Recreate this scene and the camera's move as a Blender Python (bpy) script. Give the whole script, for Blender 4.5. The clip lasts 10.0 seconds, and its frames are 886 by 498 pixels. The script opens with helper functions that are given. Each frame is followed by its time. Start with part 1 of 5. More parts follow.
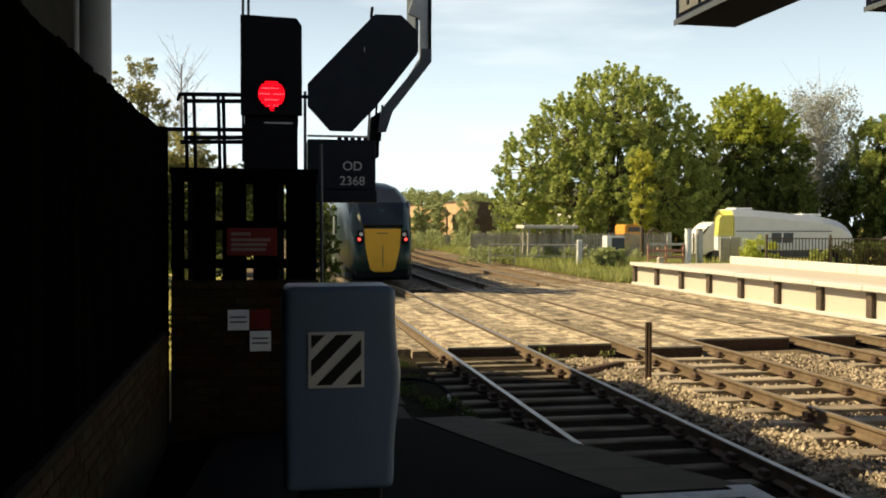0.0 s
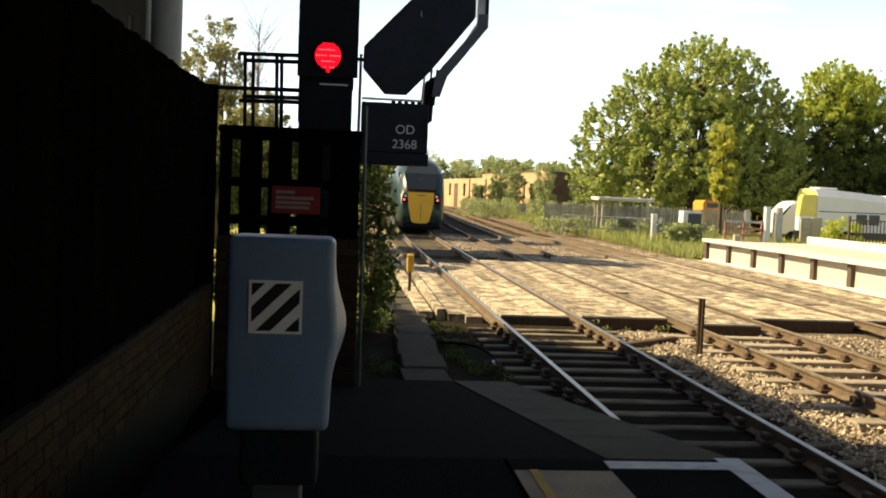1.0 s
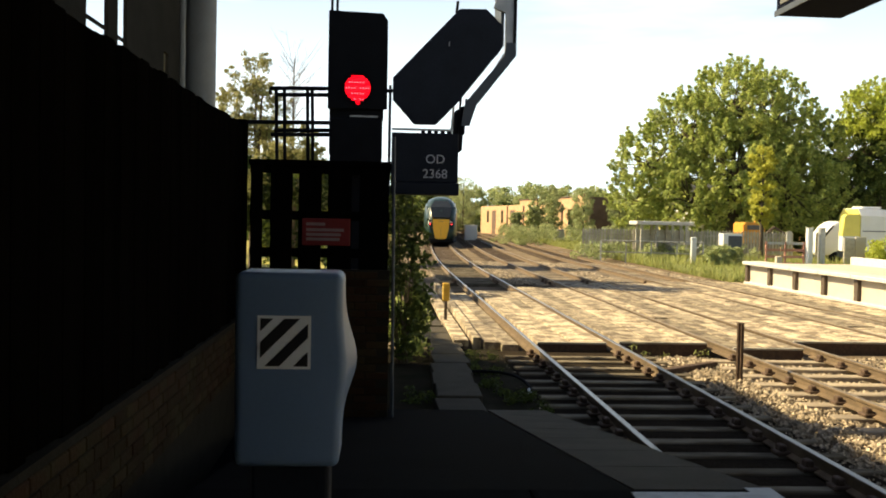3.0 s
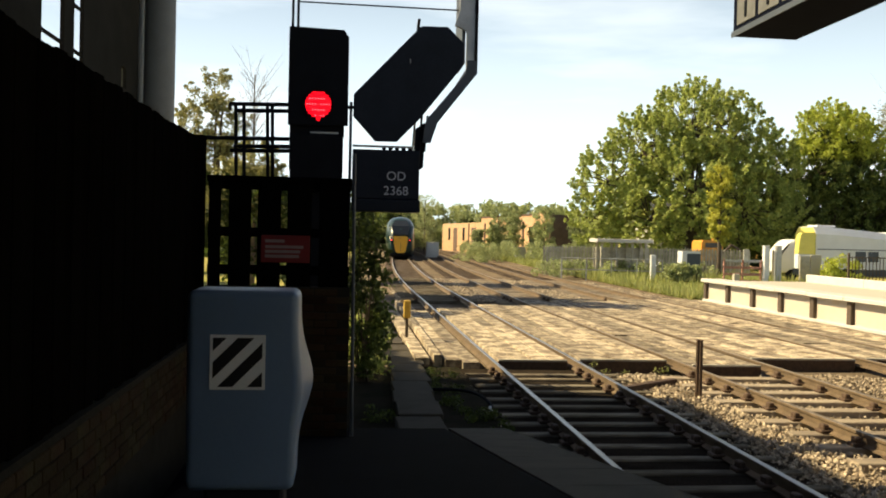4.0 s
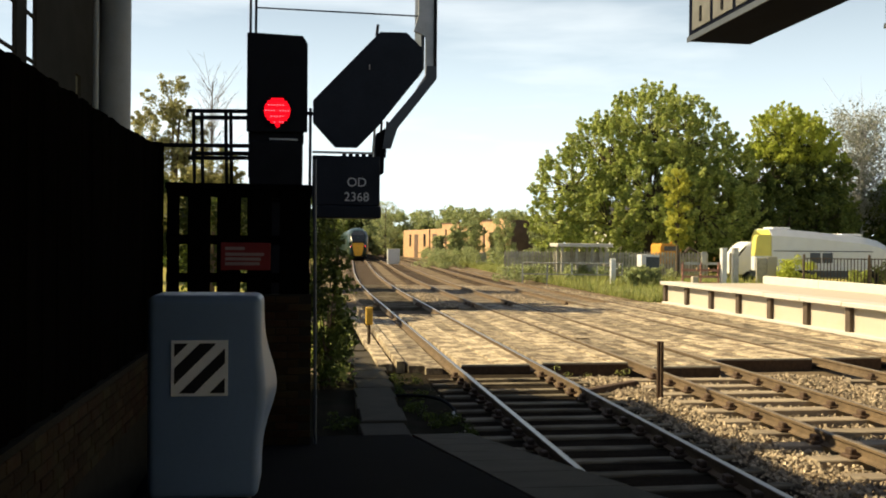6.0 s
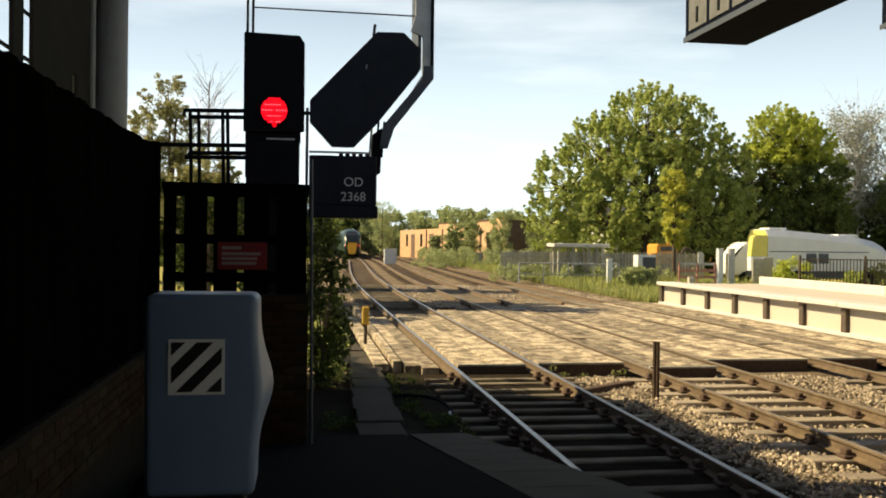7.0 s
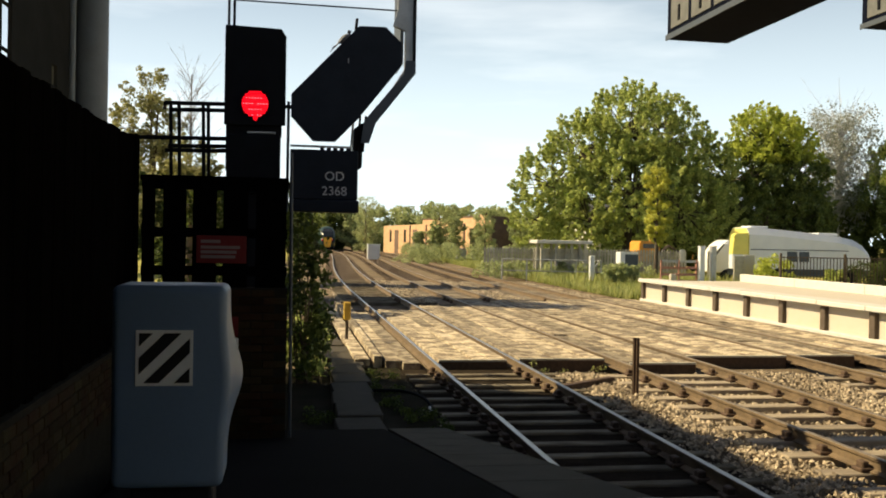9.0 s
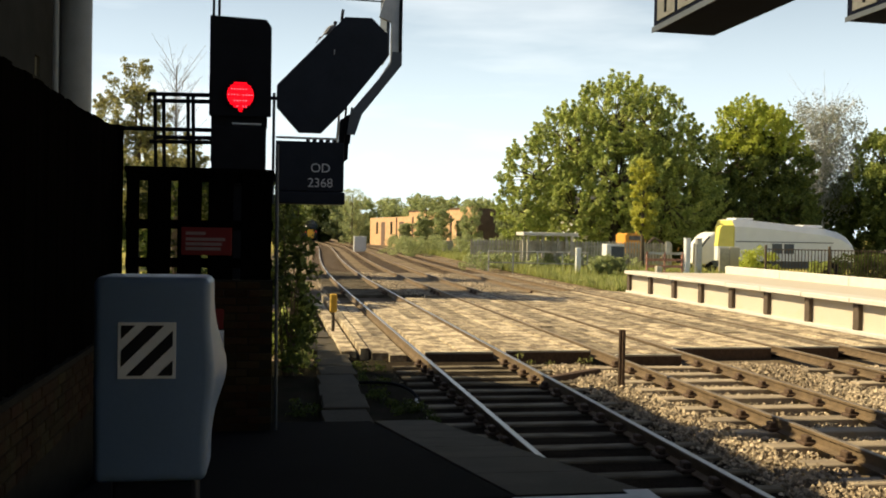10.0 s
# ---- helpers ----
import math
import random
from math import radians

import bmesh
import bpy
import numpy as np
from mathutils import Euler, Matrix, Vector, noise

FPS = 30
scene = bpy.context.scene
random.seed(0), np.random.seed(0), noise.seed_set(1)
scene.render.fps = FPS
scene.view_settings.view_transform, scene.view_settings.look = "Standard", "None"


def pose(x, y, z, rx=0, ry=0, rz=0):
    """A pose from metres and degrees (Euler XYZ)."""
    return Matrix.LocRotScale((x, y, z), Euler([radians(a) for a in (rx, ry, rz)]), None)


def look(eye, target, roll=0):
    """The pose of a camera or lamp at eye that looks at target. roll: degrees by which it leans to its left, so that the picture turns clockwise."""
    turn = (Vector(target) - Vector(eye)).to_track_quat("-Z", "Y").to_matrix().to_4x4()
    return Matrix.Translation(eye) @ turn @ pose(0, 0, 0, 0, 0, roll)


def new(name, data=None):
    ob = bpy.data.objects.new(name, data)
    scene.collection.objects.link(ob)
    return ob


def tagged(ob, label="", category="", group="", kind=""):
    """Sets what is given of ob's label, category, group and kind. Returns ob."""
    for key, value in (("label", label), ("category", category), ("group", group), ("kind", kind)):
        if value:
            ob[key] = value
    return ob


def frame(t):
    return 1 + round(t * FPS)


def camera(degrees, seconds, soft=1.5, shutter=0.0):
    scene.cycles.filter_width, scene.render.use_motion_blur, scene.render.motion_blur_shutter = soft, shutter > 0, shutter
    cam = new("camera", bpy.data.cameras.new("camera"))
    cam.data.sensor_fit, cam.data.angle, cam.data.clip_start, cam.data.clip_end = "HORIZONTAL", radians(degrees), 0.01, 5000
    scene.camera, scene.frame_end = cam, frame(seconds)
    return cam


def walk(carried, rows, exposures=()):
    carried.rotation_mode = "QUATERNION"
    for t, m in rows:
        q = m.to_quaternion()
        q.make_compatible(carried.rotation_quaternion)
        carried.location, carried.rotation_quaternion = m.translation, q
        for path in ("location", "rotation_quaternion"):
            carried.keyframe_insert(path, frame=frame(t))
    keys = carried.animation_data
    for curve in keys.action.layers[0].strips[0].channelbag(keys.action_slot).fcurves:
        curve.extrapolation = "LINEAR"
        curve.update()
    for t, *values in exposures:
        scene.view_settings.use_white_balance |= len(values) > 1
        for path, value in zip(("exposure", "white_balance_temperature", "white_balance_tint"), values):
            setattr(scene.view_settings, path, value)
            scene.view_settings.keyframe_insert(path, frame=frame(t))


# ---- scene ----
cam = camera(50.0, 10.0, soft=1.85)
PATH = [
    (0, (-0.448, -0.636, 2.133), (-0.08, 1.329, 2.083), 0.2),
    (0.2, (-0.429, -0.624, 2.123), (-0.077, 1.344, 2.05), -1.0),
    (0.5, (-0.33, -0.685, 2.133), (-0.01, 1.287, 2.045), 0.7),
    (0.7, (-0.204, -0.718, 2.117), (0.062, 1.261, 2.008), 0.6),
    (1, (-0.088, -0.773, 2.118), (0.118, 1.213, 1.996), 2.4),
    (1.3, (-0.032, -0.783, 2.125), (0.12, 1.209, 2.016), 2.0),
    (1.5, (-0.018, -0.79, 2.129), (0.116, 1.204, 2.048), 1.7),
    (1.7, (-0.013, -0.779, 2.125), (0.099, 1.216, 2.053), 1.6),
    (2, (-0.01, -0.791, 2.129), (0.074, 1.205, 2.042), 1.8),
    (2.5, (-0.003, -0.794, 2.134), (0.101, 1.202, 2.058), 1.5),
    (3.8, (0.005, -0.716, 2.127), (0.173, 1.277, 2.086), 1.0),
    (4, (0.011, -0.725, 2.131), (0.213, 1.265, 2.103), 1.3),
    (4.5, (0.011, -0.71, 2.122), (0.273, 1.273, 2.113), 1.1),
    (5, (0.012, -0.715, 2.122), (0.287, 1.266, 2.109), 1.1),
    (5.5, (0.006, -0.712, 2.119), (0.285, 1.268, 2.106), 0.7),
    (7, (0.005, -0.727, 2.117), (0.295, 1.252, 2.104), 0.7),
    (7.5, (0.012, -0.724, 2.117), (0.308, 1.254, 2.1), 1.2),
    (8, (0.018, -0.715, 2.111), (0.336, 1.26, 2.092), 1.3),
    (8.5, (0.023, -0.719, 2.109), (0.347, 1.255, 2.085), 1.1),
    (9, (0.041, -0.732, 2.108), (0.365, 1.242, 2.087), 1.1),
    (9.5, (0.05, -0.725, 2.102), (0.394, 1.245, 2.064), 1.4),
    (10, (0.047, -0.718, 2.106), (0.399, 1.251, 2.069), 1.1),
]
walk(cam, [(t, look(eye, target, roll)) for t, eye, target, roll in PATH],
     [(0, 0.75), (0.4, 1.0), (1.0, 1.15), (2.7, 1.2), (4.0, 0.92), (5.5, 0.82), (10, 0.75)])

# ---- world and sun ----
SUN_AZ, SUN_EL = math.atan2(-1.0, 0.34), radians(40.2)
world = bpy.data.worlds.new("sky")
scene.world = world
world.use_nodes = True
wn, wl = world.node_tree.nodes, world.node_tree.links
sky = wn.new("ShaderNodeTexSky")
sky.sky_type, sky.sun_disc = "NISHITA", False
sky.sun_elevation, sky.sun_rotation = SUN_EL, SUN_AZ
sky.air_density, sky.dust_density, sky.ozone_density = 0.6, 0.7, 1.0
wco = wn.new("ShaderNodeTexCoord")
wmap = wn.new("ShaderNodeMapping")
wmap.inputs["Scale"].default_value = (1.2, 1.2, 7.0)
wnoise = wn.new("ShaderNodeTexNoise")
wnoise.inputs["Scale"].default_value, wnoise.inputs["Detail"].default_value = 1.6, 6
wramp = wn.new("ShaderNodeValToRGB")
wramp.color_ramp.elements[0].position, wramp.color_ramp.elements[1].position = 0.5, 0.82
wmix = wn.new("ShaderNodeMixRGB")
wmix.inputs["Color2"].default_value = (8.5, 9.0, 9.6, 1)
wl.new(wco.outputs["Generated"], wmap.inputs["Vector"])
wl.new(wmap.outputs["Vector"], wnoise.inputs["Vector"])
wl.new(wnoise.outputs["Fac"], wramp.inputs["Fac"])
wl.new(wramp.outputs["Color"], wmix.inputs["Fac"])
wl.new(sky.outputs["Color"], wmix.inputs["Color1"])
# bright summer haze low down, all round, thinning out towards the zenith
wsep = wn.new("ShaderNodeSeparateXYZ")
wl.new(wco.outputs["Generated"], wsep.inputs["Vector"])
whaze = wn.new("ShaderNodeMapRange")
whaze.interpolation_type = "SMOOTHSTEP"
whaze.inputs["From Min"].default_value, whaze.inputs["From Max"].default_value = -0.02, 0.46
whaze.inputs["To Min"].default_value, whaze.inputs["To Max"].default_value = 0.95, 0.0
wl.new(wsep.outputs["Z"], whaze.inputs["Value"])
wair = wn.new("ShaderNodeMixRGB")
wair.inputs["Color2"].default_value = (13.2, 15.3, 15.7, 1)
wl.new(whaze.outputs["Result"], wair.inputs["Fac"])
wl.new(wmix.outputs["Color"], wair.inputs["Color1"])
wlow = wn.new("ShaderNodeMixRGB")
wlow.inputs["Color2"].default_value = (17.0, 17.2, 17.0, 1)
wfade = wn.new("ShaderNodeMath")
wfade.operation = "MULTIPLY"
wl.new(wramp.outputs["Color"], wfade.inputs[0])
wl.new(whaze.outputs["Result"], wfade.inputs[1])
wl.new(wfade.outputs["Value"], wlow.inputs["Fac"])
wl.new(wair.outputs["Color"], wlow.inputs["Color1"])
wl.new(wlow.outputs["Color"], wn["Background"].inputs["Color"])
wn["Background"].inputs["Strength"].default_value = 0.05
sun = new("sun", bpy.data.lights.new("sun", "SUN"))
sun.data.energy, sun.data.angle, sun.data.color = 5.0, radians(0.6), (1.0, 0.80, 0.48)
sun.matrix_world = look((0, 0, 30), (-30 * math.cos(SUN_EL) * math.sin(SUN_AZ), -30 * math.cos(SUN_EL) * math.cos(SUN_AZ), 30 - 30 * math.sin(SUN_EL)))


# ---- materials ----
def mat(name, col, rough=0.8, metal=0.0, scale=6.0, var=0.25, fine=60.0, bump=0.15, second=None, cover=0.5, island=0.0, stretch=(1, 1, 1), spec=0.4, each=0.0):
    """A surface with stains at one scale and grain at another; second: the colour of the stains."""
    m = bpy.data.materials.new(name)
    m.use_nodes = True
    n, l = m.node_tree.nodes, m.node_tree.links
    b = n["Principled BSDF"]
    b.inputs["Roughness"].default_value, b.inputs["Metallic"].default_value = rough, metal
    b.inputs["Specular IOR Level"].default_value = spec
    geo = n.new("ShaderNodeNewGeometry")
    mp = n.new("ShaderNodeMapping")
    mp.inputs["Scale"].default_value = stretch
    l.new(geo.outputs["Position"], mp.inputs["Vector"])
    big = n.new("ShaderNodeTexNoise")
    big.inputs["Scale"].default_value, big.inputs["Detail"].default_value = scale, 5
    small = n.new("ShaderNodeTexNoise")
    small.inputs["Scale"].default_value, small.inputs["Detail"].default_value = fine, 3
    l.new(mp.outputs["Vector"], big.inputs["Vector"])
    l.new(mp.outputs["Vector"], small.inputs["Vector"])
    ramp = n.new("ShaderNodeValToRGB")
    ramp.color_ramp.elements[0].position, ramp.color_ramp.elements[1].position = cover - 0.12, cover + 0.12
    l.new(big.outputs["Fac"], ramp.inputs["Fac"])
    mix = n.new("ShaderNodeMixRGB")
    mix.inputs["Color1"].default_value = (*col, 1)
    mix.inputs["Color2"].default_value = (*(second or [c * (1 - var) for c in col]), 1)
    l.new(ramp.outputs["Color"], mix.inputs["Fac"])
    hsv = n.new("ShaderNodeHueSaturation")
    l.new(mix.outputs["Color"], hsv.inputs["Color"])
    mr = n.new("ShaderNodeMapRange")
    mr.inputs["To Min"].default_value, mr.inputs["To Max"].default_value = 1 - var, 1 + var
    l.new(small.outputs["Fac"], mr.inputs["Value"])
    value = mr.outputs["Result"]
    for amount, node, out in ((island, geo, "Random Per Island"), (each, None, "Random")):
        if amount:
            src = node or n.new("ShaderNodeObjectInfo")
            r2 = n.new("ShaderNodeMapRange")
            r2.inputs["To Min"].default_value, r2.inputs["To Max"].default_value = 1 - amount, 1 + amount
            l.new(src.outputs[out], r2.inputs["Value"])
            mul = n.new("ShaderNodeMath")
            mul.operation = "MULTIPLY"
            l.new(value, mul.inputs[0])
            l.new(r2.outputs["Result"], mul.inputs[1])
            value = mul.outputs["Value"]
    l.new(value, hsv.inputs["Value"])
    l.new(hsv.outputs["Color"], b.inputs["Base Color"])
    if bump:
        bp = n.new("ShaderNodeBump")
        bp.inputs["Strength"].default_value, bp.inputs["Distance"].default_value = bump, 0.02
        l.new(small.outputs["Fac"], bp.inputs["Height"])
        l.new(bp.outputs["Normal"], b.inputs["Normal"])
    return m


def leaf_mat(name, col, col2):
    """Leaves that let light through, each clump of its own shade."""
    m = bpy.data.materials.new(name)
    m.use_nodes = True
    n, l = m.node_tree.nodes, m.node_tree.links
    b, out = n["Principled BSDF"], n["Material Output"]
    b.inputs["Roughness"].default_value, b.inputs["Specular IOR Level"].default_value = 0.55, 0.3
    geo, ramp = n.new("ShaderNodeNewGeometry"), n.new("ShaderNodeValToRGB")
    ramp.color_ramp.elements[0].color, ramp.color_ramp.elements[1].color = (*col, 1), (*col2, 1)
    l.new(geo.outputs["Random Per Island"], ramp.inputs["Fac"])
    l.new(ramp.outputs["Color"], b.inputs["Base Color"])
    tr, ms = n.new("ShaderNodeBsdfTranslucent"), n.new("ShaderNodeMixShader")
    l.new(ramp.outputs["Color"], tr.inputs["Color"])
    ms.inputs["Fac"].default_value = 0.5
    l.new(b.outputs["BSDF"], ms.inputs[1])
    l.new(tr.outputs["BSDF"], ms.inputs[2])
    l.new(ms.outputs["Shader"], out.inputs["Surface"])
    return m


def glow(name, col, strength):
    m = bpy.data.materials.new(name)
    m.use_nodes = True
    b = m.node_tree.nodes["Principled BSDF"]
    b.inputs["Base Color"].default_value = (*col, 1)
    b.inputs["Emission Color"].default_value, b.inputs["Emission Strength"].default_value = (*col, 1), strength
    return m


BALLAST = mat("ballast", (0.43, 0.36, 0.26), 0.95, scale=1.2, var=0.3, fine=22, bump=0.8, second=(0.29, 0.235, 0.165), island=0.6)
RUST = mat("rusty_rail", (0.165, 0.118, 0.07), 0.8, 0.1, 5, 0.3, 70, 0.25)
SHINE = mat("polished_rail_head", (0.42, 0.39, 0.35), 0.38, 1.0, 8, 0.12, 90, 0.03)
DULL = mat("dull_rail_head", (0.28, 0.225, 0.155), 0.5, 0.6, 8, 0.2, 90, 0.05)
SLEEPER = mat("weathered_sleeper", (0.36, 0.30, 0.215), 0.9, 0, 5, 0.25, 40, 0.4, second=(0.26, 0.215, 0.16), each=0.22, stretch=(0.4, 1, 1))
CHAIR = mat("rail_chair_iron", (0.115, 0.075, 0.05), 0.8, 0.3, 20, 0.3, 80, 0.3)
# sleepers of the near track, darkened for the shade they lie in
SHADESLEEPER = mat("shade_dark_sleeper", (0.235, 0.205, 0.15), 0.95, 0, 5, 0.25, 40, 0.4, second=(0.12, 0.10, 0.07), each=0.35, stretch=(0.4, 1, 1), spec=0.1)
OLDSLEEPER = mat("oily_buried_sleeper", (0.17, 0.125, 0.085), 0.95, 0, 3, 0.3, 30, 0.3)
PLANK = mat("weathered_crossing_timber", (0.45, 0.38, 0.265), 0.95, 0, 2.0, 0.3, 34, 0.7, second=(0.165, 0.13, 0.09), cover=0.49, each=0.42, stretch=(1.5, 1.2, 1))
for pn in PLANK.node_tree.nodes:
    if pn.bl_idname == "ShaderNodeValToRGB":
        pn.color_ramp.elements[0].position, pn.color_ramp.elements[1].position = 0.44, 0.56
    if pn.bl_idname == "ShaderNodeTexNoise" and pn.inputs["Scale"].default_value < 5:
        pn.inputs["Detail"].default_value, pn.inputs["Roughness"].default_value = 10, 0.68
# tarmac and concrete set below their own tone, for the shade over the platform
TARMAC = mat("shade_dark_tarmac", (0.006, 0.006, 0.0075), 0.95, 0, 2, 0.25, 120, 0.35, spec=0.03)
CONCRETE = mat("shade_dark_concrete", (0.075, 0.066, 0.05), 0.9, 0, 3, 0.2, 70, 0.25, spec=0.15)
WHITELINE = mat("worn_white_paint", (0.74, 0.74, 0.72), 0.7, 0, 9, 0.1, 50, 0.1, second=(0.5, 0.5, 0.48), cover=0.62)
TACTILE = mat("buff_tactile_paving", (0.42, 0.33, 0.22), 0.85, 0, 5, 0.15, 60, 0.3)
YELLOW = mat("yellow_line_paint", (0.62, 0.40, 0.06), 0.75, 0, 9, 0.15, 50, 0.1)
# fence, brick and mortar carry the deep shade on the left in their colours
FENCE = mat("shade_black_fence", (0.004, 0.0036, 0.0032), 1.0, 0, 5, 0.3, 30, 0.3, stretch=(1, 1, 0.2), each=0.2, spec=0.0)
BRICK = mat("shaded_mossy_brick", (0.038, 0.02, 0.011), 0.9, 0, 3, 0.3, 50, 0.4, second=(0.04, 0.032, 0.015), each=0.3, spec=0.08)
MORTAR = mat("shaded_old_mortar", (0.03, 0.026, 0.019), 0.95, 0, 6, 0.2, 60, 0.3, spec=0.08)
GREYBOX = mat("grey_plastic_cabinet", (0.155, 0.24, 0.39), 0.4, 0, 4, 0.05, 90, 0.03)
GREYDARK = mat("dark_grey_steel", (0.075, 0.09, 0.11), 0.55, 0.2, 5, 0.15, 60, 0.1)
NAVY = mat("dark_navy_paint", (0.02, 0.024, 0.034), 0.45, 0.1, 3, 0.2, 40, 0.05, spec=0.08)
BLACK = mat("black_matt_paint", (0.010, 0.011, 0.014), 0.75, 0, 4, 0.2, 50, 0.08, spec=0.08)
UNDERBLUE = mat("blue_black_steel", (0.006, 0.008, 0.017), 0.9, 0, 3, 0.2, 40, 0.05, spec=0.03)
GALV = mat("galvanised_steel", (0.46, 0.46, 0.45), 0.5, 0.6, 6, 0.15, 50, 0.08)
LOUVRE = mat("dusty_grey_louvre", (0.14, 0.145, 0.14), 0.8, 0, 5, 0.2, 50, 0.1)
STICKER_W = mat("white_sticker", (0.86, 0.89, 0.92), 0.5, 0, 8, 0.05, 60, 0)
STICKER_K = mat("black_sticker", (0.012, 0.012, 0.016), 0.5, 0, 8, 0.1, 60, 0)
REDSIGN = mat("red_sign_plate", (0.17, 0.010, 0.009), 0.5, 0, 6, 0.15, 60, 0.02)
PALETEXT = mat("pale_sign_lettering", (0.26, 0.20, 0.19), 0.6, 0, 8, 0.1, 60, 0)
SIGTEXT = mat("reflective_lettering", (0.60, 0.62, 0.64), 0.5, 0, 9, 0.1, 60, 0)
LENS = glow("red_signal_light", (0.75, 0.0, 0.006), 0.40)
LENSROW = glow("red_lens_row", (1.0, 0.0, 0.010), 0.75)
LED = glow("red_diode", (1.0, 0.16, 0.20), 1.1)
CREAM = mat("cream_painted_concrete", (0.50, 0.46, 0.385), 0.85, 0, 2.5, 0.12, 40, 0.2, second=(0.52, 0.45, 0.35), cover=0.6)
WHITEWALL = mat("whitewashed_concrete", (0.58, 0.56, 0.51), 0.8, 0, 4, 0.08, 50, 0.12)
BROWNPOST = mat("dark_wall_post", (0.10, 0.075, 0.055), 0.85, 0, 6, 0.2, 50, 0.2)
BARK = mat("bark", (0.11, 0.085, 0.06), 0.95, 0, 8, 0.3, 30, 0.6)
BIRCH = mat("silver_twig", (0.52, 0.52, 0.50), 0.9, 0, 8, 0.2, 30, 0.2)
TWIG = mat("pale_twig", (0.30, 0.26, 0.21), 0.9, 0, 8, 0.2, 30, 0.2)
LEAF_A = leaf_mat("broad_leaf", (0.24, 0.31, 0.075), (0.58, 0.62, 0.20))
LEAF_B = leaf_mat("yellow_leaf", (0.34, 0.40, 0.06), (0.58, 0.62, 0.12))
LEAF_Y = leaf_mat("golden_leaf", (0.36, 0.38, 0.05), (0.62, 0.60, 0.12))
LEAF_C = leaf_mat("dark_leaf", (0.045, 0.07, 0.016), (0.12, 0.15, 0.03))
# haze painted into the leaf: a paler, greyer green for far and bank foliage
LEAF_F = leaf_mat("haze_tinted_leaf", (0.27, 0.32, 0.13), (0.46, 0.50, 0.25))
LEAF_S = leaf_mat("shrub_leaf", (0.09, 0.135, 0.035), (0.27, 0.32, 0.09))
LEAF_K = leaf_mat("khaki_leaf", (0.22, 0.22, 0.085), (0.40, 0.39, 0.18))
LEAF_D = leaf_mat("grey_leaf", (0.24, 0.26, 0.20), (0.42, 0.43, 0.36))
GRASS = leaf_mat("dry_grass", (0.25, 0.30, 0.08), (0.46, 0.46, 0.18))
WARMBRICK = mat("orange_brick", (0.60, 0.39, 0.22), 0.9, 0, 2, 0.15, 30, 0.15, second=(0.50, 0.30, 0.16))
# brown of trim parts, also painted on the building's shaded end
SHADETRIM = mat("brown_shade_and_trim", (0.15, 0.10, 0.075), 0.9, 0, 2, 0.2, 30, 0.15)
GREYWOOD = mat("grey_fence_timber", (0.47, 0.44, 0.37), 0.9, 0, 5, 0.2, 40, 0.2, each=0.15)
VANWHITE = mat("white_vehicle_paint", (0.72, 0.74, 0.76), 0.3, 0, 2, 0.05, 40, 0.02)
VANYELLOW = mat("yellow_vehicle_panel", (0.78, 0.70, 0.16), 0.45, 0, 2, 0.08, 40, 0.02)
ORANGE = mat("orange_plant_paint", (0.70, 0.33, 0.05), 0.5, 0, 3, 0.15, 40, 0.05)
GATERED = mat("faded_red_gate", (0.48, 0.24, 0.18), 0.7, 0, 5, 0.2, 40, 0.1)
TRAINGREEN = mat("dark_green_train_paint", (0.012, 0.034, 0.030), 0.3, 0.0, 2, 0.1, 30, 0.01, spec=0.3)
TRAINGREY = mat("grey_train_trim", (0.22, 0.25, 0.26), 0.35, 0.2, 2, 0.1, 30, 0.01)
TRAINYELLOW = mat("yellow_train_nose", (0.82, 0.47, 0.035), 0.4, 0, 2, 0.06, 30, 0.01)
GLASS = mat("dark_window_glass", (0.018, 0.022, 0.028), 0.08, 0, 2, 0.1, 30, 0, spec=0.6)
TAIL = glow("red_tail_light", (1.0, 0.06, 0.05), 1.6)
LAMPWHITE = mat("headlamp_glass", (0.75, 0.75, 0.72), 0.15, 0, 3, 0.05, 30, 0)
FEATHER = mat("grey_plumage", (0.16, 0.17, 0.20), 0.8, 0, 20, 0.25, 90, 0.1)
FEATHERDARK = mat("dark_plumage", (0.06, 0.065, 0.085), 0.8, 0, 20, 0.25, 90, 0.1)
DARKCLAD = mat("dark_wall_cladding", (0.028, 0.027, 0.023), 0.95, 0, 2, 0.2, 40, 0.1, spec=0.03)
RENDERGREY = mat("grey_green_render", (0.13, 0.14, 0.12), 0.85, 0, 2, 0.2, 40, 0.1)
LIGHTGREY = mat("light_grey_column", (0.27, 0.26, 0.225), 0.6, 0, 3, 0.12, 40, 0.05)
ROOFGREY = mat("roof_slate", (0.12, 0.12, 0.125), 0.8, 0, 3, 0.2, 30, 0.2)


# ---- mesh helpers ----
def part(name, bm, material, parent=None, label="", smooth=False):
    me = bpy.data.meshes.new(name)
    bm.normal_update()
    if smooth:
        for f in bm.faces:
            f.smooth = True
    bm.to_mesh(me)
    bm.free()
    for m in material if isinstance(material, (list, tuple)) else [material]:
        me.materials.append(m)
    ob = new(name, me)
    if parent is not None:
        ob.parent = parent
    if label:
        ob["label"] = label
    return ob


def thing(name, label, category, group="", kind="", at=(0, 0, 0), turn=0):
    ob = tagged(new(name), label, category, group, kind)
    ob.empty_display_size = 0.1
    ob.matrix_basis = pose(*at, 0, 0, turn)
    return ob


def shared(name, me, at, parent, turn=0.0, label=""):
    ob = new(name, me)
    ob.parent = parent
    ob.matrix_basis = pose(*at, 0, 0, turn)
    if label:
        ob["label"] = label
    return ob


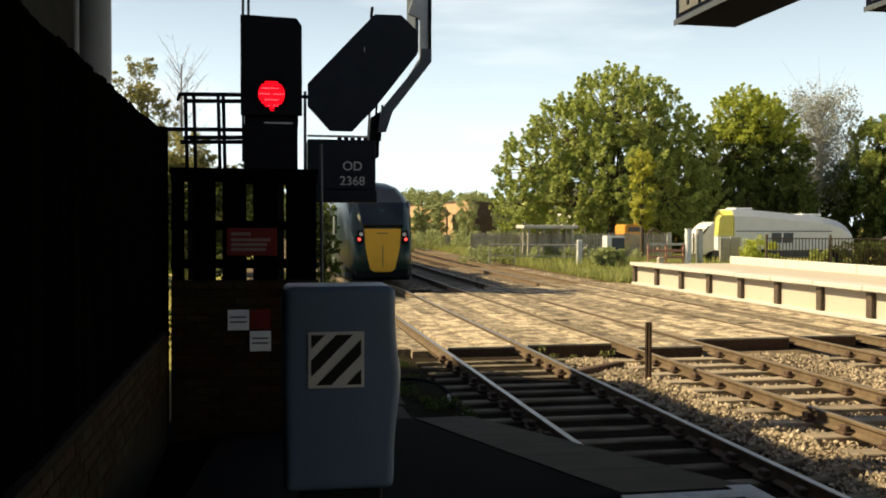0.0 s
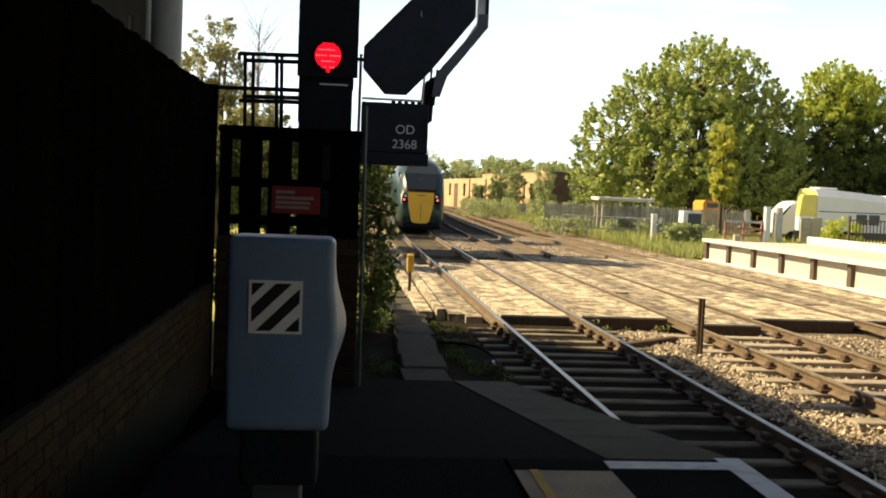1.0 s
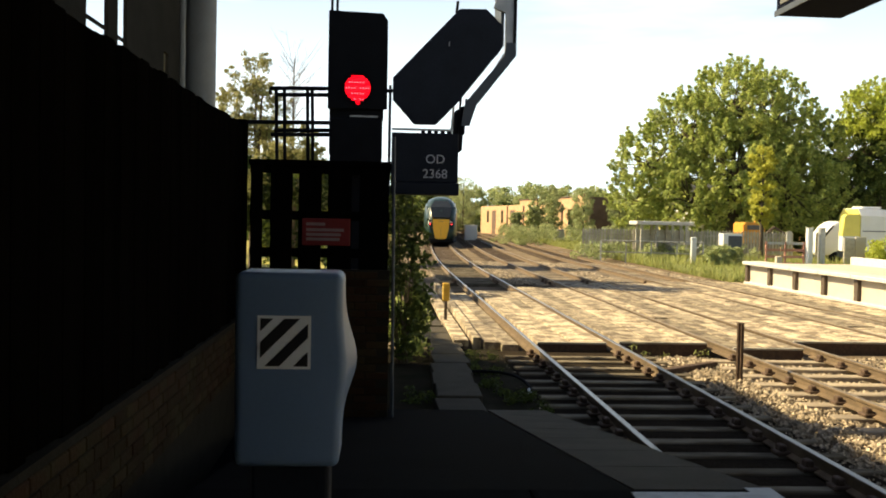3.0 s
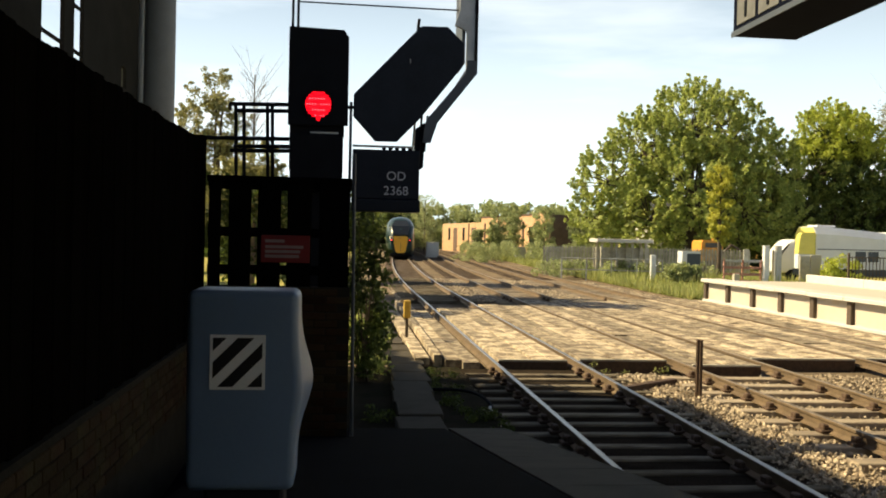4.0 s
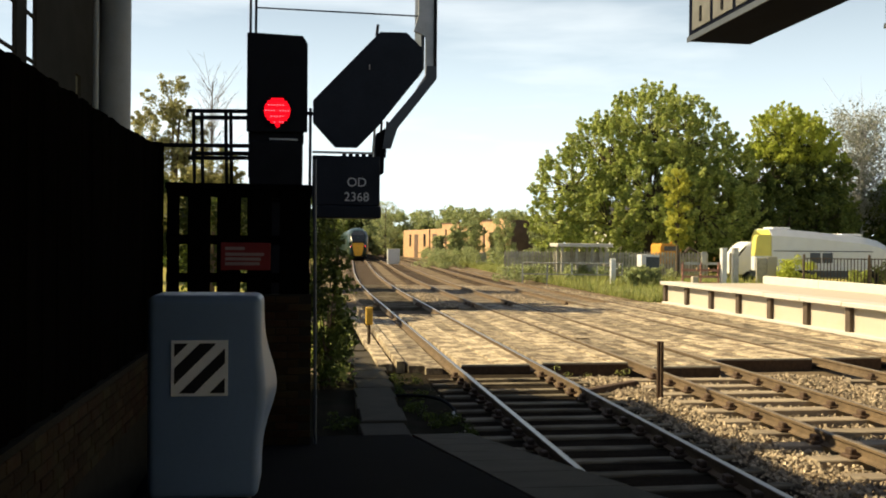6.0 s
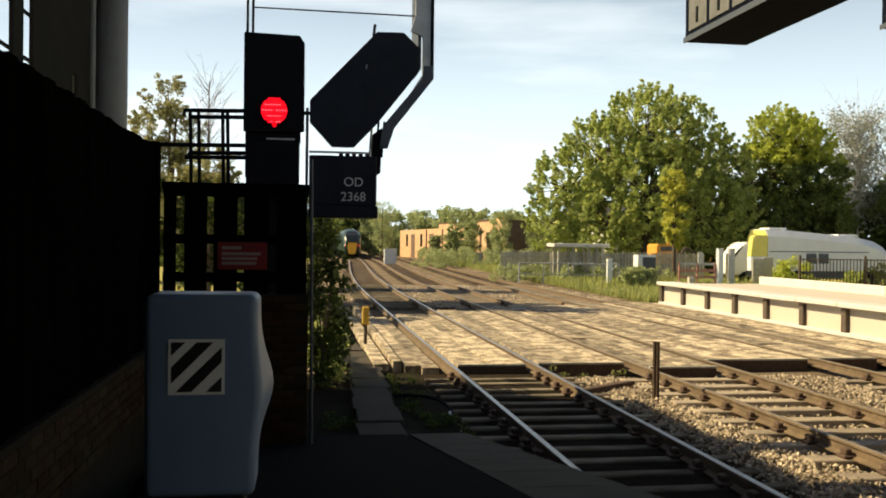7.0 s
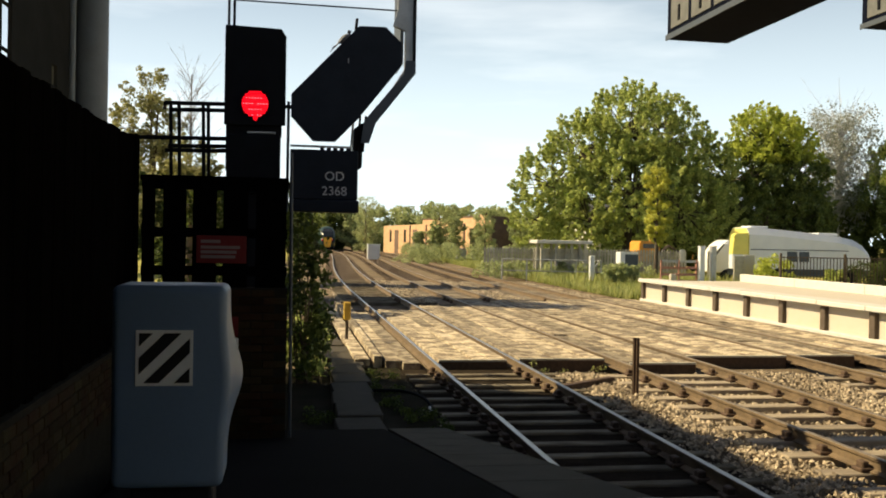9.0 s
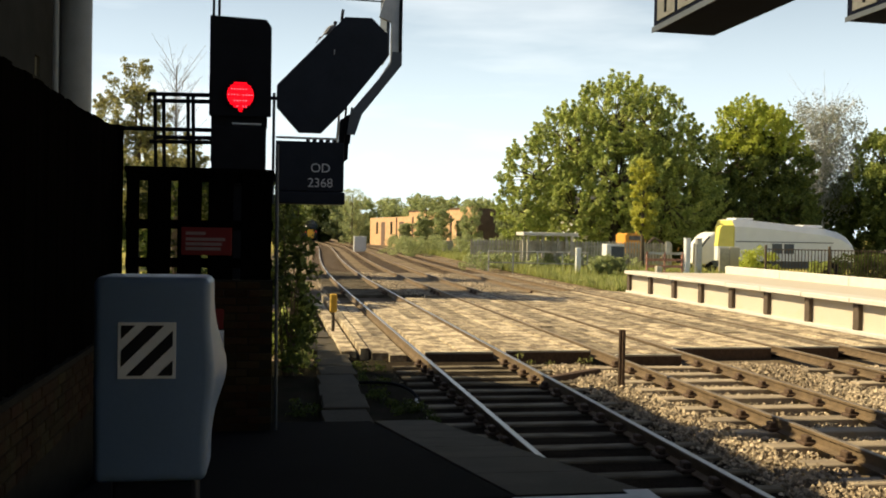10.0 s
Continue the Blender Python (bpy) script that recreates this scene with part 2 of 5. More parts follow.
def mesh_of(bm, name, material):
    me = bpy.data.meshes.new(name)
    bm.normal_update()
    bm.to_mesh(me)
    bm.free()
    me.materials.append(material)
    return me


def box(x0, x1, y0, y1, z0, z1, bevel=0.0, seg=1, bm=None):
    b = bmesh.new()
    bmesh.ops.create_cube(b, size=1)
    bmesh.ops.transform(b, matrix=Matrix.Translation(((x0 + x1) / 2, (y0 + y1) / 2, (z0 + z1) / 2)) @ Matrix.Diagonal((x1 - x0, y1 - y0, z1 - z0, 1)), verts=b.verts)
    if bevel:
        bmesh.ops.bevel(b, geom=b.edges[:], offset=bevel, segments=seg, affect="EDGES", profile=0.5)
    return join(bm, b)


def join(bm, b):
    if bm is None:
        return b
    me = bpy.data.meshes.new("tmp")
    b.to_mesh(me)
    b.free()
    bm.from_mesh(me)
    bpy.data.meshes.remove(me)
    return bm


def rod(p, q, r, n=8, r2=None, bm=None):
    p, q = Vector(p), Vector(q)
    b = bmesh.new()
    bmesh.ops.create_cone(b, cap_ends=True, segments=n, radius1=r, radius2=r if r2 is None else r2, depth=(q - p).length)
    bmesh.ops.transform(b, matrix=Matrix.Translation((p + q) / 2) @ (q - p).to_track_quat("Z", "Y").to_matrix().to_4x4(), verts=b.verts)
    return join(bm, b)


def prism(poly, a0, a1, axis="y", bevel=0.0, bm=None):
    """A plate of outline poly: (x, z) for axis y, (y, z) for axis x, (x, y) for axis z."""
    b = bmesh.new()
    put = {"y": lambda u, v, w: (u, w, v), "x": lambda u, v, w: (w, u, v), "z": lambda u, v, w: (u, v, w)}[axis]
    lo = [b.verts.new(put(u, v, a0)) for u, v in poly]
    hi = [b.verts.new(put(u, v, a1)) for u, v in poly]
    b.faces.new(lo), b.faces.new(hi)
    for i in range(len(poly)):
        j = (i + 1) % len(poly)
        b.faces.new((lo[i], lo[j], hi[j], hi[i]))
    bmesh.ops.recalc_face_normals(b, faces=b.faces[:])
    if bevel:
        bmesh.ops.bevel(b, geom=b.edges[:], offset=bevel, segments=2, affect="EDGES")
    return join(bm, b)


def mesh_np(name, verts, faces, material, parent=None):
    me = bpy.data.meshes.new(name)
    me.from_pydata(verts.reshape(-1, 3).tolist(), [], faces.tolist())
    me.materials.append(material)
    ob = new(name, me)
    if parent is not None:
        ob.parent = parent
    return ob


def bend(y):
    """How far the railway bears to the east, far off."""
    u = min(1.0, max(0.0, (y - 35.0) / 100.0))
    return 3.1 * u * u * (3 - 2 * u)


def letters(text, size, at, material, parent, name="lettering", thick=0.002):
    cu = bpy.data.curves.new(name, "FONT")
    cu.body, cu.size, cu.extrude, cu.align_x, cu.align_y = text, size, thick, "CENTER", "CENTER"
    tmp = bpy.data.objects.new(name, cu)
    me = bpy.data.meshes.new_from_object(tmp)
    bpy.data.objects.remove(tmp)
    me.materials.append(material)
    ob = new(name, me)
    ob.parent = parent
    ob.matrix_basis = pose(*at, 90, 0, 0)
    return ob


# ---- ground ----
def ground():
    xs = sorted(set(list(np.linspace(-900, -40, 12)) + list(np.linspace(-40, 80, 81)) + list(np.linspace(80, 1200, 14))))
    ys = sorted(set(list(np.linspace(-300, -20, 8)) + list(np.linspace(-20, 200, 111)) + list(np.linspace(200, 2500, 16))))
    bm = bmesh.new()
    grid = []
    for y in ys:
        row = []
        for x in xs:
            u = x - bend(y) if y < 200 else x
            z = -0.27 + 0.03 * noise.noise((x * 0.5, y * 0.5, 0))
            if u > 13.5:
                z += 0.12 * min(1, (u - 13.5) / 1.2)
            if u < -1:
                z += 0.25 * min(1, (-1 - u) / 3) * min(1, max(0, (y - 9) / 4))
            row.append(bm.verts.new((x, y, z)))
        grid.append(row)
    for i in range(len(ys) - 1):
        for j in range(len(xs) - 1):
            bm.faces.new((grid[i][j], grid[i][j + 1], grid[i + 1][j + 1], grid[i + 1][j]))
    earth = mat("ballast_bed", (0.215, 0.17, 0.115), 0.95, scale=0.8, var=0.4, fine=26, bump=1.0, second=(0.12, 0.093, 0.063), spec=0.08)
    n, l = earth.node_tree.nodes, earth.node_tree.links
    b = n["Principled BSDF"]
    was = b.inputs["Base Color"].links[0].from_socket
    sep, geo = n.new("ShaderNodeSeparateXYZ"), n.new("ShaderNodeNewGeometry")
    l.new(geo.outputs["Position"], sep.inputs["Vector"])
    edge = n.new("ShaderNodeMapRange")
    edge.inputs["From Min"].default_value, edge.inputs["From Max"].default_value = -0.235, -0.175
    l.new(sep.outputs["Z"], edge.inputs["Value"])
    turf = n.new("ShaderNodeTexNoise")
    turf.inputs["Scale"].default_value, turf.inputs["Detail"].default_value = 0.6, 6
    l.new(geo.outputs["Position"], turf.inputs["Vector"])
    tramp = n.new("ShaderNodeValToRGB")
    tramp.color_ramp.elements[0].position, tramp.color_ramp.elements[1].position = 0.35, 0.65
    tramp.color_ramp.elements[0].color, tramp.color_ramp.elements[1].color = (0.22, 0.23, 0.045, 1), (0.46, 0.39, 0.14, 1)
    l.new(turf.outputs["Fac"], tramp.inputs["Fac"])
    mx = n.new("ShaderNodeMixRGB")
    l.new(edge.outputs["Result"], mx.inputs["Fac"])
    l.new(was, mx.inputs["Color1"])
    l.new(tramp.outputs["Color"], mx.inputs["Color2"])
    l.new(mx.outputs["Color"], b.inputs["Base Color"])
    ob = part("ground", bm, earth, smooth=True)
    tagged(ob, "brown stone railway ballast running into dry grass", "ground", kind="structure")


ground()

# ---- railway tracks ----
TRACKS = ((2.575, 4.06, SHINE), (5.92, 7.42, DULL), (9.72, 11.22, DULL))


def rail_strip(x, z_prof, material, parent, label):
    """One rail, swept along the curve."""
    prof = [(-0.07, -0.16), (0.07, -0.16), (0.07, -0.145), (0.012, -0.12), (0.012, -0.045), (0.033, -0.035), (0.033, -0.006), (0.026, 0.0), (-0.026, 0.0), (-0.033, -0.006), (-0.033, -0.035), (-0.012, -0.045), (-0.012, -0.12), (-0.07, -0.145)]
    ys = list(np.arange(-12, 32, 4.0)) + list(np.arange(32, 200, 6.0))
    bm = bmesh.new()
    rings = [[bm.verts.new((x + bend(y) + u, y, v)) for u, v in prof] for y in ys]
    k = len(prof)
    for a, b in zip(rings, rings[1:]):
        for i in range(k):
            j = (i + 1) % k
            f = bm.faces.new((a[i], b[i], b[j], a[j]))
            f.material_index = 1 if i in (6, 7, 8) else 0
    bmesh.ops.recalc_face_normals(bm, faces=bm.faces[:])
    return part("rail", bm, [RUST, material], parent, label)


def sleeper_mesh(material, half=0.125):
    bm = box(-1.3, 1.3, -half, half, -0.30, -0.155, 0.012)
    return mesh_of(bm, "sleeper", material)


def chair_mesh():
    bm = box(-0.16, 0.16, -0.09, 0.09, -0.158, -0.115, 0.01)
    box(-0.125, -0.05, -0.06, 0.06, -0.12, -0.05, 0.012, bm=bm)
    box(0.05, 0.125, -0.06, 0.06, -0.12, -0.05, 0.012, bm=bm)
    return mesh_of(bm, "rail_chair", CHAIR)


def tracks():
    ch = chair_mesh()
    kinds = [sleeper_mesh(SHADESLEEPER, 0.08), sleeper_mesh(SLEEPER), sleeper_mesh(SLEEPER)]
    for n, (xa, xb, head) in enumerate(TRACKS):
        t = thing("railway_track", ("worn railway track with polished rails beside the platform", "brown rusty railway track on pale sleepers", "rusty far railway track beside the opposite platform")[n], "railway track", "railway tracks")
        rail_strip(xa, 0, head, t, "")
        rail_strip(xb, 0, head, t, "")
        mid = (xa + xb) / 2
        y, step = ((-4.223, 0.601), (-3.79, 0.74), (-3.6, 0.72))[n]
        far = bmesh.new()
        while y < 170:
            deck = (15.6 if n == 0 else 15.0) < y < 32
            if y < 50:
                if not deck:
                    shared("sleeper", kinds[n], (mid + bend(y) + random.uniform(-0.02, 0.02), y, random.uniform(-0.012, 0.004)), t, random.uniform(-0.7, 0.7))
                    if y < 34:
                        for x in (xa, xb):
                            shared("rail_chair", ch, (x, y, 0), t)
            else:
                box(mid + bend(y) - 1.3, mid + bend(y) + 1.3, y - 0.125, y + 0.125, -0.30, -0.185, bm=far)
            y += step
        part("sleeper_run", far, OLDSLEEPER, t)["kind"] = "stuff"


tracks()
# bed under the near track, its shade put into the colour
bed = part("track_bed", box(2.02, 4.58, -8, 15.7, -0.45, -0.185), mat("shade_black_track_bed", (0.035, 0.028, 0.021), 1.0, scale=2, var=0.4, fine=30, bump=1.0, spec=0.0))
tagged(bed, "ballast bed under the platform track, blackened for shade", "track bed", kind="structure")


def stones():
    """Loose ballast, thickest where the camera stands nearest."""
    rng = np.random.default_rng(4)
    ico = np.array([(1, 0, 0), (-1, 0, 0), (0, 1, 0), (0, -1, 0), (0, 0, 1), (0, 0, -1)], float)
    tri = np.array([(0, 2, 4), (2, 1, 4), (1, 3, 4), (3, 0, 4), (2, 0, 5), (1, 2, 5), (3, 1, 5), (0, 3, 5)])
    n = 150000
    y = 4 + 46 * rng.random(n) ** 1.7
    x = 1.9 + rng.random(n) * 11.2
    keep = np.ones(n, bool)
    for xa, xb, _ in TRACKS:
        keep &= (abs(x - xa) > 0.09) & (abs(x - xb) > 0.09)
        inside = (x > xa - 0.55) & (x < xb + 0.55)
        keep &= ~(inside & (rng.random(n) < 0.35))
    keep &= ~((x > 2.0) & (x < 4.0) & (y < 15.3))
    keep &= ~((y > 15.2) & (y < 33) & (x > 0.6))
    x, y = x[keep], y[keep]
    n = len(x)
    z = -0.245 + 0.03 * rng.random(n)
    for xa, xb, _ in TRACKS[:-1]:
        gap = np.clip(1 - abs(x - (xb + 1.0)) / 1.0, 0, 1)
        z += 0.06 * gap
    size = rng.uniform(0.016, 0.036, n) * (1 + y / 60)
    shape = ico[None] * rng.uniform(0.6, 1.25, (n, 6, 1)) * size[:, None, None] * rng.uniform(0.6, 1.2, (n, 1, 3))
    yaw = rng.uniform(0, 6.28, n)[:, None]
    tip = rng.uniform(-0.7, 0.7, n)[:, None]
    sx, sy, sz = shape[..., 0], shape[..., 1], shape[..., 2]
    sy, sz = sy * np.cos(tip) - sz * np.sin(tip), sy * np.sin(tip) + sz * np.cos(tip)
    shape = np.stack([sx * np.cos(yaw) - sy * np.sin(yaw), sx * np.sin(yaw) + sy * np.cos(yaw), sz], 2)
    v = shape + np.stack([x, y, z], 1)[:, None]
    f = tri[None] + 6 * np.arange(n)[:, None, None]
    ob = mesh_np("ballast_stones", v, f.reshape(-1, 3), BALLAST)
    tagged(ob, "loose brown grey ballast stones between the tracks", "ballast", kind="stuff")


stones()

# ---- platform, ramp and cable route ----
def platform():
    p = thing("platform", "dark tarmac station platform with a white painted edge", "platform", kind="structure")
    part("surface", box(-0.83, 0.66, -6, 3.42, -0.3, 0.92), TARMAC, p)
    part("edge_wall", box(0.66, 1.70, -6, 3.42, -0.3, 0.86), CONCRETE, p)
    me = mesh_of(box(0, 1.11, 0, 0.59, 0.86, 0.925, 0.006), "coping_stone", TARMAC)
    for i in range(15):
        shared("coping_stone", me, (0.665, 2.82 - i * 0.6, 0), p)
    part("edge_line", box(1.655, 1.775, -6, 3.43, 0.926, 0.930), WHITELINE, p, "worn white edge line")
    part("end_line", box(1.11, 1.655, 3.25, 3.36, 0.926, 0.930), WHITELINE, p, "worn white end line")
    part("tactile_strip", box(0.67, 1.10, 0.0, 3.19, 0.926, 0.934), TACTILE, p, "buff tactile paving strip")
    part("yellow_line", box(0.735, 0.775, 0.0, 3.19, 0.935, 0.938), YELLOW, p, "yellow safety line")
    # ramp down to the track
    r = thing("platform_ramp", "dark tarmac platform ramp with a pale concrete coping", "ramp", kind="structure")
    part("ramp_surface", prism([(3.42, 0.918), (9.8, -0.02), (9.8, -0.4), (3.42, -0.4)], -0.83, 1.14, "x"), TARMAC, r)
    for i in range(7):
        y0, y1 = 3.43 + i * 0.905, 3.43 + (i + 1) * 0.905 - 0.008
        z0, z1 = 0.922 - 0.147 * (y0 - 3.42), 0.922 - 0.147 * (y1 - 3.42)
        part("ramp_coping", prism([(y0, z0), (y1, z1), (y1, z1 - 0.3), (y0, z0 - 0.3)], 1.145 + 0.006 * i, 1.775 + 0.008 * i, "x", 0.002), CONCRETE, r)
    # trodden soil between the trough and the track, shade painted into its colour
    v = part("verge", box(-1.0, 2.015, 9.6, 15.94, -0.45, -0.19), mat("shade_dark_soil", (0.03, 0.025, 0.017), 1.0, scale=2.5, var=0.4, fine=40, bump=1.0, second=(0.018, 0.018, 0.010), spec=0.03))
    tagged(v, "soil verge darkened for shade between cable trough and track", "verge", kind="structure")
    # lids of the cable trough
    c = thing("cable_trough", "row of grey concrete cable trough lids", "cable trough")
    me = mesh_of(box(-0.28, 0.28, -0.46, 0.46, -0.22, -0.06, 0.012), "trough_lid", CONCRETE)
    for i in range(22):
        shared("trough_lid", me, (0.92 + 0.03 * min(i, 6) - 0.06 * min(4, max(0, i - 6)) + random.uniform(-0.02, 0.02), 10.35 + i * 0.94, random.uniform(-0.02, 0.015)), c, random.uniform(-1.5, 1.5))


platform()


# ---- timber crossing ----
def crossing():
    c = thing("level_crossing", "weathered timber board crossing laid between the rails", "crossing", kind="structure")
    strips = [(2.69, 3.94, 15.75, 27.3), (4.18, 5.80, 15.9, 29), (6.04, 7.30, 15.3, 31.5), (7.54, 9.60, 16.3, 32.5), (9.84, 11.10, 16.4, 33), (11.34, 12.95, 16.4, 33.5)]
    rng = random.Random(3)
    meshes = {}
    for s, (x0, x1, y0, y1) in enumerate(strips):
        k = max(3, round((x1 - x0) / 0.30))
        w = (x1 - x0) / k
        for i in range(k):
            y = y0
            while y < y1 - 0.6:
                ln = min(rng.choice((2.4, 3.6, 4.8, 6.0)), y1 - y)
                key = (round(w, 3), round(ln, 1))
                if key not in meshes:
                    meshes[key] = mesh_of(box(-w / 2 + 0.014, w / 2 - 0.014, 0.012, ln - 0.006, -0.13, -0.012, 0.005), "board", PLANK)
                shared("board", meshes[key], (x0 + (i + 0.5) * w + bend(y), y, rng.uniform(-0.02, 0.01)), c, rng.uniform(-0.12, 0.12))
                y += ln
        # pale lip and dark plate across the near end
        part("edge_lip", box(x0 + 0.01, x1 - 0.01, y0 - 0.05, y0 + 0.006, -0.05, -0.014, 0.004), GREYWOOD, c, "pale worn timber lip")
        part("end_plate", box(x0 + 0.01, x1 - 0.01, y0 - 0.03, y0 + 0.002, -0.27, -0.054), CHAIR, c)
        # bearers under the near end
        part("bearer", box(x0, x1, y0 + 0.25, y0 + 0.45, -0.27, -0.14), BROWNPOST, c)
    # board walk outside the platform track: an outer board, a pale beam, rough low timbers
    for x0, x1, z0, z1, m, dy in ((1.24, 1.50, -0.16, -0.035, PLANK, 0.0), (1.60, 1.75, -0.2, 0.015, PLANK, 0.12), (1.79, 2.08, -0.22, -0.07, PLANK, 0.05), (2.10, 2.40, -0.22, -0.085, PLANK, -0.1)):
        y = 15.95 + dy
        while y < 27:
            ln = rng.choice((2.4, 3.0, 3.6))
            me = mesh_of(box(x0, x1, y, y + ln - 0.015, z0, z1, 0.008), "board", m)
            shared("board", me, (rng.uniform(-0.012, 0.012), 0, rng.uniform(-0.02, 0.012)), c)
            y += ln
    f = thing("edge_timber", "old squared timber lying on the ballast", "timber", at=(4.75, 13.75, -0.17), turn=-52)
    part("beam", box(-0.07, 0.07, -0.75, 0.75, -0.06, 0.07, 0.012), CHAIR, f)


crossing()


def stub_post():
    p = thing("marker_post", "short dark rusty steel post in the ballast", "post", at=(5.24, 12.84, -0.25))
    bm = box(-0.045, 0.045, -0.012, 0.012, 0, 0.93, 0.004)
    box(-0.012, 0.012, -0.045, 0.045, 0, 0.925, 0.004, bm=bm)
    box(-0.045, 0.045, 0.03, 0.045, 0, 0.93, 0.004, bm=bm)
    part("post", bm, CHAIR, p)
    q = thing("yellow_marker", "small yellow topped wooden marker post", "post", at=(1.31, 19.3, -0.25))
    part("stake", rod((0, 0, 0), (0, 0, 0.66), 0.035, 8), BARK, q)
    part("cap", box(-0.075, 0.075, -0.06, 0.06, 0.62, 1.0, 0.02), YELLOW, q, "yellow painted cap")


stub_post()


# ---- opposite platform ----
def far_platform():
    p = thing("opposite_platform", "pale opposite platform with whitewashed panels between dark posts", "platform", kind="structure")
    x = 13.25
    part("deck", box(x + 0.55, 17.2, -8, 33.2, 0.45, 0.70), CREAM, p)
    part("footing", box(x - 0.06, x + 0.25, -8, 33.4, -0.3, 0.02, 0.02), WHITEWALL, p)
    part("end_wall", box(x + 0.3, 17.2, 33.21, 33.4, -0.3, 0.70), CREAM, p)
    panel = mesh_of(box(0.06, 0.16, 0.11, 1.92, -0.0, 0.62, 0.012), "panel", CREAM)
    post = mesh_of(box(-0.03, 0.14, -0.11, 0.11, 0.0, 0.635, 0.01), "wall_post", BROWNPOST)
    cop = mesh_of(box(-0.17, 0.6, 0.006, 2.024, 0.64, 0.77, 0.02), "coping", WHITEWALL)
    for i in range(20):
        y = 33.3 - i * 2.03
        shared("wall_post", post, (x, y - 0.05, 0), p)
        shared("panel", panel, (x + 0.02, y - 2.03, 0), p)
        shared("coping", cop, (x, y - 2.03 + random.uniform(-0.004, 0.004), random.uniform(-0.006, 0.006)), p)
    for i in range(9):
        part("back_kerb", box(17.2, 17.42, 33.4 - (i + 1) * 4.0, 33.39 - i * 4.0, -0.3, 0.98, 0.02), WHITEWALL, p)


far_platform()


# ---- brick wall, timber fence and building on the left ----
def brick_run(parent, x0, y0, x1, y1, z0, z1, thick, limit=300):
    """A wall of single bricks, stretcher bond, on a mortar core; from (x0, y0) to (x1, y1)."""
    d = Vector((x1 - x0, y1 - y0, 0))
    ln, ang = d.length, math.degrees(math.atan2(y1 - y0, x1 - x0))
    core = part("mortar_core", box(0, ln, -thick / 2 + 0.012, thick / 2 - 0.012, z0, z1 - 0.01), MORTAR, parent)
    core.matrix_basis = pose(x0, y0, 0, 0, 0, ang)
    me = mesh_of(box(0.005, 0.22, -thick / 2, thick / 2, 0.005, 0.07, 0.005), "brick", BRICK)
    half = mesh_of(box(0.005, 0.1075, -thick / 2, thick / 2, 0.005, 0.07, 0.005), "brick", BRICK)
    rows, count, row = int((z1 - z0) / 0.075), 0, 0
    for r in range(rows - 1, -1, -1):
        u = -0.1125 * (r % 2)
        while u < ln - 0.2:
            if u >= -0.01 and count < limit:
                q = pose(x0, y0, 0, 0, 0, ang) @ Vector((u, random.uniform(-0.003, 0.003), z0 + r * 0.075))
                shared("brick", me, q, parent, ang)
                count += 1
            u += 0.225
        if r % 2 and count < limit:
            q = pose(x0, y0, 0, 0, 0, ang) @ Vector((0.0, 0.0, z0 + r * 0.075))
            shared("brick", half, q, parent, ang)
            count += 1
    return core


